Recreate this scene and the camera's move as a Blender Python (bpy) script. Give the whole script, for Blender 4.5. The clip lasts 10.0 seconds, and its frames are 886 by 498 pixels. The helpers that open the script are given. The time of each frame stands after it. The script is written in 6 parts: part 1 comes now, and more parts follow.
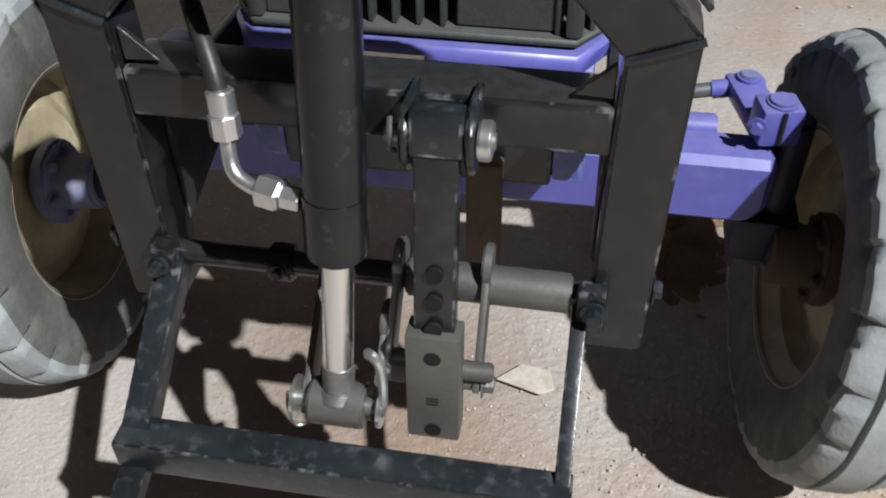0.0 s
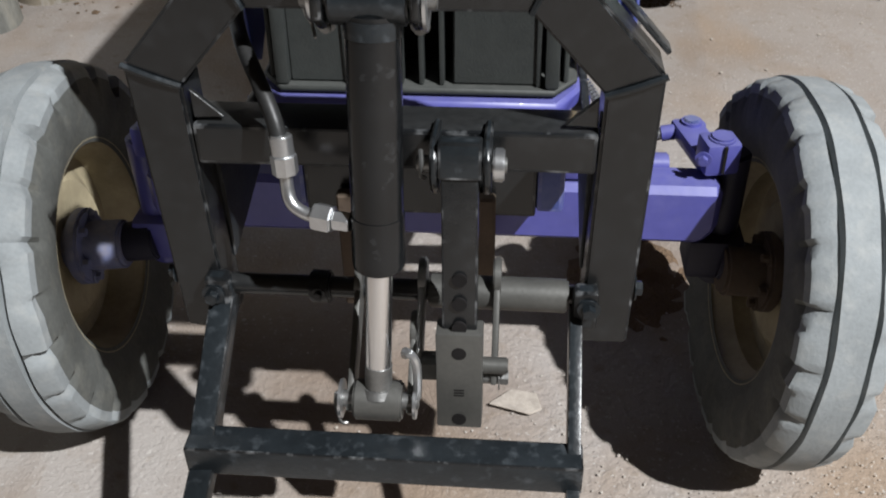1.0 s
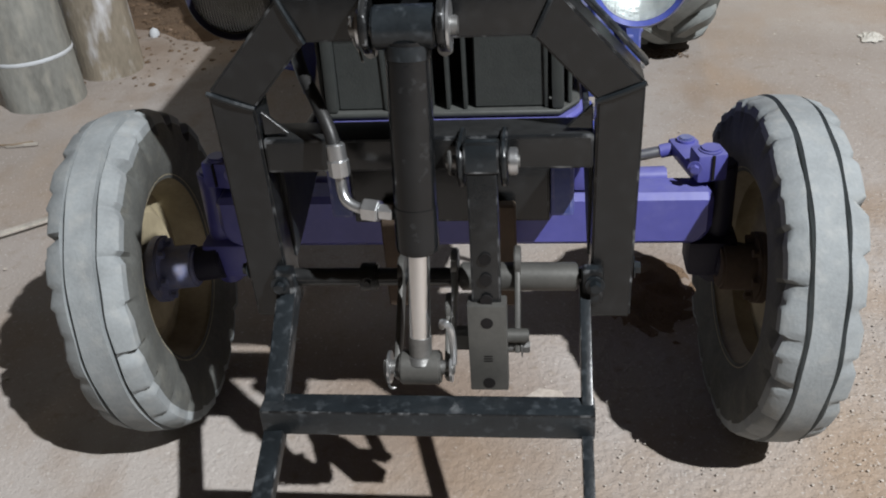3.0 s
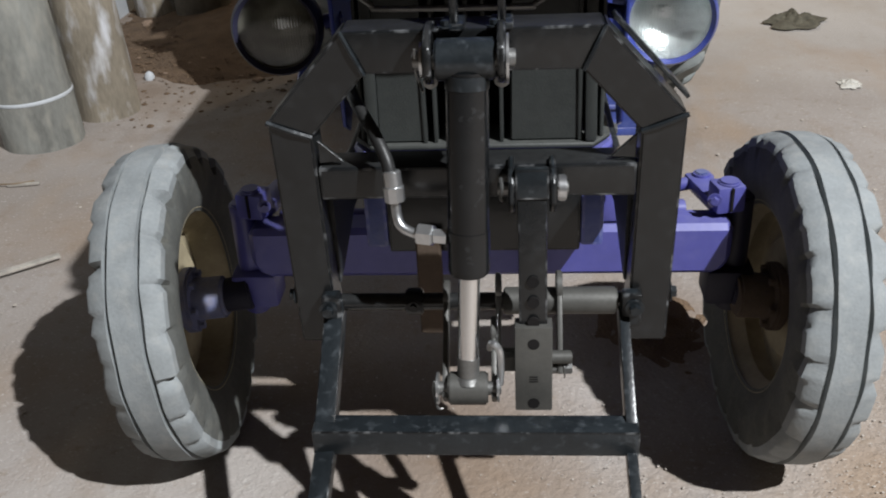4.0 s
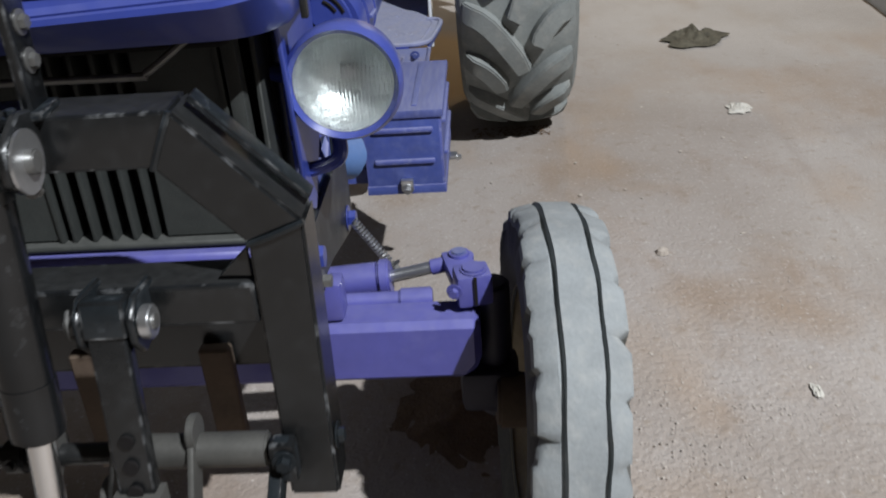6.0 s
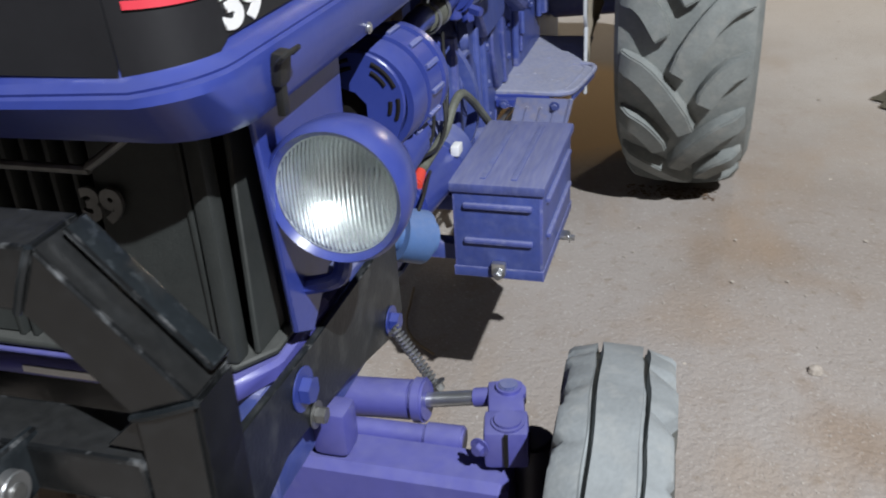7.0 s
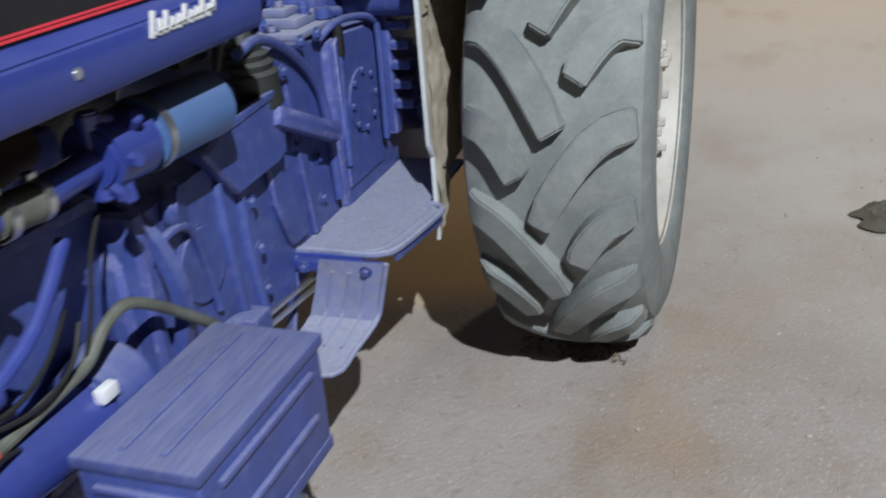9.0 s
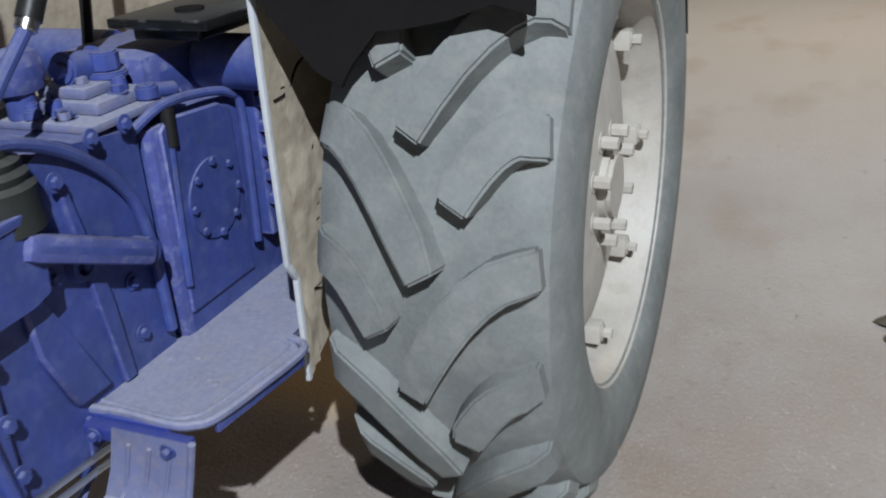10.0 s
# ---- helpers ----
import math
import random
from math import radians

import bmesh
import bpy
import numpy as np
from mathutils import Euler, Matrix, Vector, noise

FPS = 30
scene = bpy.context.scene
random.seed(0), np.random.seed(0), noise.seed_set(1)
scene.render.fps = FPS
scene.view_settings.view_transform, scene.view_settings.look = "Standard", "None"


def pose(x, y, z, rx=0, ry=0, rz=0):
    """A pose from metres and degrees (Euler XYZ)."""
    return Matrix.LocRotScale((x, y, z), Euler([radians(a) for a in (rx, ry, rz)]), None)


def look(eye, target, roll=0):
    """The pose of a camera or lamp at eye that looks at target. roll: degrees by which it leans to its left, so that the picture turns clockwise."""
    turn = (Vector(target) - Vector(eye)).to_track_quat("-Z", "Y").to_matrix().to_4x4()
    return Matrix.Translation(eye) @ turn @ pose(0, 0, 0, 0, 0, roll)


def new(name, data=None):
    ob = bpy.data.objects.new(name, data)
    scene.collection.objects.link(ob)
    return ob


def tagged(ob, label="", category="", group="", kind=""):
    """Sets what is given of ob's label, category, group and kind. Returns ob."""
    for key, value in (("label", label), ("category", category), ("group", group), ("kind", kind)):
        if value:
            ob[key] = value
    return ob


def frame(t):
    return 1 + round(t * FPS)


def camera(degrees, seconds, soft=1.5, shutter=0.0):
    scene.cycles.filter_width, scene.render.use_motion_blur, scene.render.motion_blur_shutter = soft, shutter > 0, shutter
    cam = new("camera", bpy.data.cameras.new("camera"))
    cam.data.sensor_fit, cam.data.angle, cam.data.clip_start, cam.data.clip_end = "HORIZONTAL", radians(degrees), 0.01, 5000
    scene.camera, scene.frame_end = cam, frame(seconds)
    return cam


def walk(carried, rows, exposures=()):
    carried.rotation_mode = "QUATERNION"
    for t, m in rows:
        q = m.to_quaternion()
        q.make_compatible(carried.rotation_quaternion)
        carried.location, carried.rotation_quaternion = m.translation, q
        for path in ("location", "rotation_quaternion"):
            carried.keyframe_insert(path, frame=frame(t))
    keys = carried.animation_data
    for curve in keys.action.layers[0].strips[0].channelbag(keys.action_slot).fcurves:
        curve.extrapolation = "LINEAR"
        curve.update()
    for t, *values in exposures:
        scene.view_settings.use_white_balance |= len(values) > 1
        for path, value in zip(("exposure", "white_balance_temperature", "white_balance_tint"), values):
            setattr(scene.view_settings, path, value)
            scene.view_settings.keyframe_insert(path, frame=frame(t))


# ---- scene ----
cam = camera(50.3, 10.0, soft=1.9, shutter=0.35)
PATH = [
    (0.0, (0.229, -1.156, 1.368), (-0.039, 0.313, 0.038), -0.9),
    (0.5, (0.168, -1.301, 1.412), (0.013, 0.225, 0.129), -1.9),
    (1.0, (0.16, -1.389, 1.434), (0.006, 0.213, 0.247), -1.2),
    (1.5, (0.206, -1.453, 1.455), (-0.035, 0.195, 0.347), -2.9),
    (2.0, (0.282, -1.529, 1.459), (-0.012, 0.122, 0.37), -4.0),
    (2.5, (0.311, -1.639, 1.455), (-0.055, 0.03, 0.417), -5.0),
    (2.7, (0.261, -1.648, 1.475), (-0.017, 0.013, 0.394), -3.9),
    (3.8, (0.098, -1.745, 1.466), (-0.09, 0.007, 0.519), -4.2),
    (4.0, (0.062, -1.749, 1.477), (-0.091, -0.008, 0.505), -3.1),
    (4.5, (0.109, -1.722, 1.482), (0.066, 0.036, 0.53), -4.7),
    (5.0, (0.3, -1.65, 1.48), (0.224, 0.139, 0.589), -4.3),
    (5.5, (0.476, -1.563, 1.447), (0.385, 0.212, 0.53), -5.5),
    (6.0, (0.56, -1.331, 1.42), (0.433, 0.421, 0.463), -4.6),
    (6.2, (0.58, -1.238, 1.431), (0.391, 0.511, 0.48), -4.4),
    (7.3, (0.835, -0.857, 1.424), (0.182, 0.793, 0.502), -4.1),
    (7.5, (0.891, -0.803, 1.424), (0.182, 0.813, 0.483), -4.5),
    (8.0, (0.959, -0.58, 1.405), (0.215, 0.994, 0.421), -3.5),
    (8.5, (1.007, -0.333, 1.423), (0.354, 1.341, 0.546), -3.0),
    (9.0, (1.088, -0.053, 1.387), (0.457, 1.658, 0.562), -4.7),
    (9.5, (1.187, 0.308, 1.405), (0.555, 2.018, 0.584), -4.05),
    (10.0, (1.212, 0.637, 1.399), (0.479, 2.307, 0.58), -3.7),
]
walk(cam, [(t, look(eye, target, roll)) for t, eye, target, roll in PATH], exposures=[(0.0, 0.50, 6550, 10), (0.7, 0.34, 6550, 10), (2.5, 0.16, 6500, 10), (4.0, 0.14, 6500, 10), (5.0, 0.05, 6450, 10), (5.5, -0.03, 6450, 10), (6.0, -0.05, 6400, 10), (7.5, 0.06, 6350, 9), (8.5, 0.02, 6250, 8), (9.5, 0.02, 6100, 8), (10.0, -0.07, 6100, 9)])

# ---- light: a yard lamp high on the right, an assumed, unseen warm lamp added behind the tractor across the yard, and a faint night sky ----
LAMP_AT, LAMP_WATTS, SKY = (3.9, -3.5, 6.5), 4300.0, 0.026
world = bpy.data.worlds.new("night")
world.use_nodes = True
scene.world = world
world.node_tree.nodes["Background"].inputs[0].default_value = (1.0, 0.74, 0.52, 1)
world.node_tree.nodes["Background"].inputs[1].default_value = SKY
lamp_data = bpy.data.lights.new("yard_lamp_light", "POINT")
lamp_data.energy, lamp_data.color, lamp_data.shadow_soft_size = LAMP_WATTS, (0.95, 0.975, 1.0), 0.06
lamp_ob = new("yard_lamp_light", lamp_data)
lamp_ob.location = LAMP_AT
warm_data = bpy.data.lights.new("assumed_warm_light", "POINT")
warm_data.energy, warm_data.color, warm_data.shadow_soft_size = 190.0, (1.0, 0.80, 0.56), 0.10
warm_ob = new("assumed_warm_light", warm_data)
warm_ob.location = (1.6, 7.4, 3.0)


# ---- materials ----
def material(name, base, rough=0.6, metal=0.0, vary=0.25, scale=8.0, fine=120.0, bump=0.15, dust=None, dust_amount=0.0,
             worn=None, worn_amount=0.0, coat=0.0, bump_dist=0.002, gloss=0.5, stretch=None, chips=(0.50, 0.78)):
    """A painted, metal or mineral surface: two scales of tone, fine relief, dust on upward faces, chips of another colour."""
    m = bpy.data.materials.new(name)
    m.use_nodes = True
    nt = m.node_tree
    n, link = nt.nodes, nt.links
    bsdf = n["Principled BSDF"]
    bsdf.inputs["Roughness"].default_value, bsdf.inputs["Metallic"].default_value = rough, metal
    bsdf.inputs["Coat Weight"].default_value, bsdf.inputs["Specular IOR Level"].default_value = coat, gloss
    geo = n.new("ShaderNodeNewGeometry")

    def noise_at(size, detail=6.0):
        t = n.new("ShaderNodeTexNoise")
        t.inputs["Scale"].default_value, t.inputs["Detail"].default_value = size, detail
        if stretch:
            place = n.new("ShaderNodeMapping")
            place.inputs["Scale"].default_value = stretch
            link.new(geo.outputs["Position"], place.inputs["Vector"])
            link.new(place.outputs[0], t.inputs["Vector"])
        else:
            link.new(geo.outputs["Position"], t.inputs["Vector"])
        return t

    big, small = noise_at(scale), noise_at(fine, 4.0)
    mixer = n.new("ShaderNodeMix")
    mixer.data_type = "RGBA"
    mixer.inputs[6].default_value = (*[c * (1 - vary) for c in base], 1)
    mixer.inputs[7].default_value = (*[min(1, c * (1 + vary)) for c in base], 1)
    add = n.new("ShaderNodeMath")
    add.operation = "MULTIPLY_ADD"
    link.new(big.outputs[0], add.inputs[0])
    add.inputs[1].default_value = 1.6
    sub = n.new("ShaderNodeMath")
    sub.operation = "MULTIPLY_ADD"
    link.new(small.outputs[0], sub.inputs[0])
    sub.inputs[1].default_value, sub.inputs[2].default_value = 0.6, -0.6
    link.new(sub.outputs[0], add.inputs[2])
    link.new(add.outputs[0], mixer.inputs[0])
    colour = mixer.outputs[2]

    def layer(colour, paint, factor):
        mx = n.new("ShaderNodeMix")
        mx.data_type = "RGBA"
        link.new(colour, mx.inputs[6])
        mx.inputs[7].default_value = (*paint, 1)
        link.new(factor, mx.inputs[0])
        return mx.outputs[2]

    if worn:
        chip = noise_at(scale * 3, 12.0)
        ramp = n.new("ShaderNodeMapRange")
        link.new(chip.outputs[0], ramp.inputs[0])
        ramp.inputs[1].default_value, ramp.inputs[2].default_value = chips
        ramp.inputs[4].default_value = min(1.0, worn_amount * 5)
        colour = layer(colour, worn, ramp.outputs[0])
    if dust:
        sep = n.new("ShaderNodeSeparateXYZ")
        link.new(geo.outputs["Normal"], sep.inputs[0])
        up = n.new("ShaderNodeMapRange")
        link.new(sep.outputs[2], up.inputs[0])
        up.inputs[1].default_value, up.inputs[2].default_value = 0.1, 0.95
        up.inputs[3].default_value, up.inputs[4].default_value = 0.25, 1.0
        cloud = noise_at(scale * 7, 12.0)
        spread = n.new("ShaderNodeMapRange")
        link.new(cloud.outputs[0], spread.inputs[0])
        spread.inputs[1].default_value, spread.inputs[2].default_value = -0.3, 1.1
        both = n.new("ShaderNodeMath")
        both.operation = "MULTIPLY"
        link.new(up.outputs[0], both.inputs[0])
        link.new(spread.outputs[0], both.inputs[1])
        most = n.new("ShaderNodeMath")
        most.operation = "MULTIPLY"
        link.new(both.outputs[0], most.inputs[0])
        most.inputs[1].default_value = dust_amount
        colour = layer(colour, dust, most.outputs[0])
        matt = n.new("ShaderNodeMapRange")
        link.new(most.outputs[0], matt.inputs[0])
        matt.inputs[3].default_value, matt.inputs[4].default_value = rough, 0.9
        link.new(matt.outputs[0], bsdf.inputs["Roughness"])
    link.new(colour, bsdf.inputs["Base Color"])
    if bump:
        rel = n.new("ShaderNodeBump")
        rel.inputs["Strength"].default_value, rel.inputs["Distance"].default_value = bump, bump_dist
        link.new(small.outputs[0], rel.inputs["Height"])
        link.new(rel.outputs[0], bsdf.inputs["Normal"])
    return m


DUST = (0.31, 0.31, 0.36)
PURPLE = material("purple_paint", (0.024, 0.041, 0.228), 0.27, vary=0.16, scale=5, fine=60, bump=0.10, dust=DUST, dust_amount=0.17, coat=0.15, gloss=0.45)
PURPLE_DUSTY = material("dusty_purple_paint", (0.022, 0.045, 0.225), 0.38, vary=0.28, scale=11, fine=70, bump=0.3, dust=DUST, dust_amount=0.62, worn=(0.16, 0.19, 0.36), worn_amount=0.05, gloss=0.45)
PURPLE_SOILED = material("soiled_purple_paint", (0.11, 0.13, 0.27), 0.6, vary=0.25, scale=14, fine=140, bump=0.4, dust=(0.37, 0.375, 0.42), dust_amount=0.95, worn=(0.30, 0.23, 0.15), worn_amount=0.08)
PURPLE_FADED = material("sun_faded_purple_paint", (0.062, 0.064, 0.285), 0.34, vary=0.2, scale=7, fine=60, bump=0.12, dust=DUST, dust_amount=0.32, worn=(0.24, 0.24, 0.40), worn_amount=0.03, coat=0.1, gloss=0.45, chips=(0.56, 0.82))
PURPLE_STREAKED = material("rain_streaked_purple_paint", (0.040, 0.058, 0.225), 0.5, vary=0.3, scale=9, fine=80, bump=0.25, dust=DUST, dust_amount=0.6, worn=(0.20, 0.22, 0.36), worn_amount=0.07, stretch=(2.2, 0.25, 1.0))
BLACK = material("black_paint", (0.0052, 0.0058, 0.0064), 0.24, vary=0.4, scale=12, fine=70, bump=0.22, worn=(0.05, 0.055, 0.06), worn_amount=0.03, dust=(0.09, 0.09, 0.088), dust_amount=0.24, gloss=0.5)
BLACK_SCRATCHED = material("scratched_black_paint", (0.0065, 0.0072, 0.0080), 0.22, vary=0.4, scale=16, fine=140, bump=0.15, worn=(0.20, 0.21, 0.22), worn_amount=0.03, gloss=0.42, chips=(0.60, 0.80))
BLACK_WORN = material("scuffed_black_paint", (0.012, 0.015, 0.0175), 0.28, vary=0.4, scale=18, fine=120, bump=0.25, worn=(0.12, 0.135, 0.15), worn_amount=0.07, gloss=0.4, chips=(0.54, 0.80))
BLACK_DUSTY = material("dust_smeared_black_paint", (0.014, 0.016, 0.018), 0.4, vary=0.4, scale=9, fine=140, bump=0.25, worn=(0.13, 0.135, 0.13), worn_amount=0.06, gloss=0.3)
EDGE = material("paint_worn_edges", (0.010, 0.011, 0.012), 0.3, 0.1, vary=0.6, scale=14, fine=200, bump=0.2, worn=(0.30, 0.31, 0.32), worn_amount=0.10, gloss=0.4, chips=(0.54, 0.76))
PLASTIC = material("black_grille_plastic", (0.021, 0.0245, 0.024), 0.5, vary=0.35, scale=8, fine=300, bump=0.3, dust=(0.15, 0.15, 0.14), dust_amount=0.55, gloss=0.3)
STEEL = material("bare_steel", (0.20, 0.20, 0.195), 0.42, 0.75, vary=0.3, scale=20, fine=200, bump=0.2, worn=(0.07, 0.06, 0.05), worn_amount=0.06)
PRIMED = material("dark_bare_plate", (0.085, 0.084, 0.078), 0.5, 0.35, vary=0.25, scale=12, fine=160, bump=0.15, worn=(0.03, 0.03, 0.03), worn_amount=0.04)
CHROME = material("chrome", (0.75, 0.76, 0.77), 0.24, 1.0, vary=0.05, scale=6, bump=0.0)
ZINC = material("zinc_plate", (0.55, 0.56, 0.57), 0.3, 0.9, vary=0.15, scale=30, fine=200, bump=0.1)
RUBBER = material("dusty_tyre_rubber", (0.200, 0.215, 0.210), 0.85, vary=0.26, scale=9, fine=120, bump=0.45, worn=(0.33, 0.32, 0.29), worn_amount=0.08, gloss=0.2)
SIDEWALL = material("shaded_tyre_sidewall", (0.095, 0.098, 0.092), 0.8, vary=0.35, scale=10, fine=120, bump=0.4, worn=(0.19, 0.18, 0.15), worn_amount=0.06, gloss=0.2)
# paler purple bevel edges: gloss highlights painted into the colour, plus dust
PURPLE_HIGHLIGHT = material("highlight_purple_edges", (0.05, 0.068, 0.27), 0.45, vary=0.3, scale=18, fine=90, bump=0.2, worn=(0.30, 0.32, 0.44), worn_amount=0.10, dust=DUST, dust_amount=0.6)
FRONT_RUBBER = material("pale_scuffed_tyre_rubber", (0.225, 0.242, 0.248), 0.85, vary=0.22, scale=12, fine=160, bump=0.4, worn=(0.36, 0.36, 0.34), worn_amount=0.08, gloss=0.2)
HOSE = material("black_hose_rubber", (0.010, 0.0105, 0.011), 0.4, vary=0.3, scale=20, bump=0.2, dust=(0.12, 0.115, 0.11), dust_amount=0.22, gloss=0.35)
RIM_CREAM = material("dirty_cream_rim", (0.34, 0.29, 0.19), 0.65, vary=0.35, scale=10, bump=0.3, worn=(0.12, 0.09, 0.06), worn_amount=0.07)
RIM_WHITE = material("pale_rim_paint", (0.47, 0.445, 0.40), 0.5, vary=0.15, scale=8, bump=0.25, worn=(0.25, 0.18, 0.11), worn_amount=0.06)
FENDER = material("muddy_cream_fender", (0.40, 0.35, 0.27), 0.85, vary=0.3, scale=7, fine=45, bump=0.45, worn=(0.22, 0.17, 0.12), worn_amount=0.10, bump_dist=0.005)
FILTER_BLUE = material("blue_filter_paint", (0.055, 0.125, 0.30), 0.35, vary=0.15, scale=12, bump=0.1, dust=DUST, dust_amount=0.4)
DECAL = material("black_decal", (0.016, 0.016, 0.018), 0.4, vary=0.2, bump=0.0, gloss=0.3)
RED = material("red_stripe", (0.55, 0.04, 0.06), 0.4, vary=0.1, bump=0.0)
WHITE = material("white_lettering", (0.72, 0.72, 0.72), 0.5, vary=0.08, bump=0.0)
CONCRETE = material("weathered_concrete", (0.215, 0.215, 0.195), 0.9, vary=0.5, scale=7, fine=60, bump=0.6, worn=(0.36, 0.34, 0.29), worn_amount=0.12, bump_dist=0.005, stretch=(1.0, 1.0, 0.4))
LIMED = material("lime_streaked_concrete", (0.25, 0.215, 0.165), 0.9, vary=0.45, scale=4, fine=60, bump=0.6, worn=(0.62, 0.63, 0.66), worn_amount=0.2, bump_dist=0.005, stretch=(1.3, 1.3, 0.45))
SHADED_PIPE = material("shaded_dark_concrete", (0.10, 0.085, 0.065), 0.9, vary=0.5, scale=6, fine=60, bump=0.6, worn=(0.2, 0.17, 0.13), worn_amount=0.08, bump_dist=0.005)
LIME = material("limewashed_wall", (0.52, 0.545, 0.57), 0.9, vary=0.16, scale=3, fine=40, bump=0.5, worn=(0.42, 0.38, 0.33), worn_amount=0.04, bump_dist=0.004)
GRIT = material("pale_grit", (0.40, 0.36, 0.32), 0.95, vary=0.4, scale=30, fine=200, bump=0.3)
BRICKBAT = material("broken_brick", (0.27, 0.19, 0.135), 0.95, vary=0.4, scale=25, fine=200, bump=0.5)
STONE = material("broken_stone", (0.42, 0.37, 0.32), 0.95, vary=0.35, scale=30, fine=200, bump=0.4)
SOIL = material("dry_brown_soil", (0.15, 0.098, 0.060), 0.95, vary=0.35, scale=10, fine=120, bump=1.0, bump_dist=0.012)
CLOTH = material("oily_rag_cloth", (0.10, 0.09, 0.065), 0.95, vary=0.5, scale=25, fine=300, bump=0.6)
PAPER = material("torn_paper", (0.55, 0.53, 0.48), 0.8, vary=0.15, bump=0.1)
HOSE_GREEN = material("dusty_green_grey_hose", (0.115, 0.12, 0.10), 0.6, vary=0.35, scale=25, fine=200, bump=0.3, worn=(0.07, 0.07, 0.06), worn_amount=0.06, gloss=0.35)
RUST = material("rusty_casting", (0.060, 0.040, 0.027), 0.85, vary=0.4, scale=12, fine=120, bump=0.5, dust=(0.2, 0.16, 0.12), dust_amount=0.5)
PLUG = material("red_cable_boot", (0.6, 0.06, 0.04), 0.5, vary=0.15, bump=0.1)
REFLECTOR = material("lamp_reflector", (0.46, 0.485, 0.48), 0.40, 0.85, vary=0.15, scale=30, fine=70, bump=0.8, bump_dist=0.006)
DARK_SHELL = material("dark_purple_paint", (0.014, 0.014, 0.030), 0.5, vary=0.3, scale=10, bump=0.2, gloss=0.3)
DULL_REFLECTOR = material("dull_reflector", (0.17, 0.16, 0.13), 0.5, 0.6, vary=0.4, scale=40, bump=0.1)
# near-black; its discs and strips also stand in for shade inside holes
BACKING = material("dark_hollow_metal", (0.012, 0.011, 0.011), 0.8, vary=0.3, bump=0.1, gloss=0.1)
SPLINTER = material("weathered_splinter", (0.36, 0.33, 0.29), 0.9, vary=0.35, scale=30, fine=150, bump=0.5)
WOOD = material("old_board", (0.22, 0.16, 0.10), 0.85, vary=0.35, scale=20, bump=0.4)


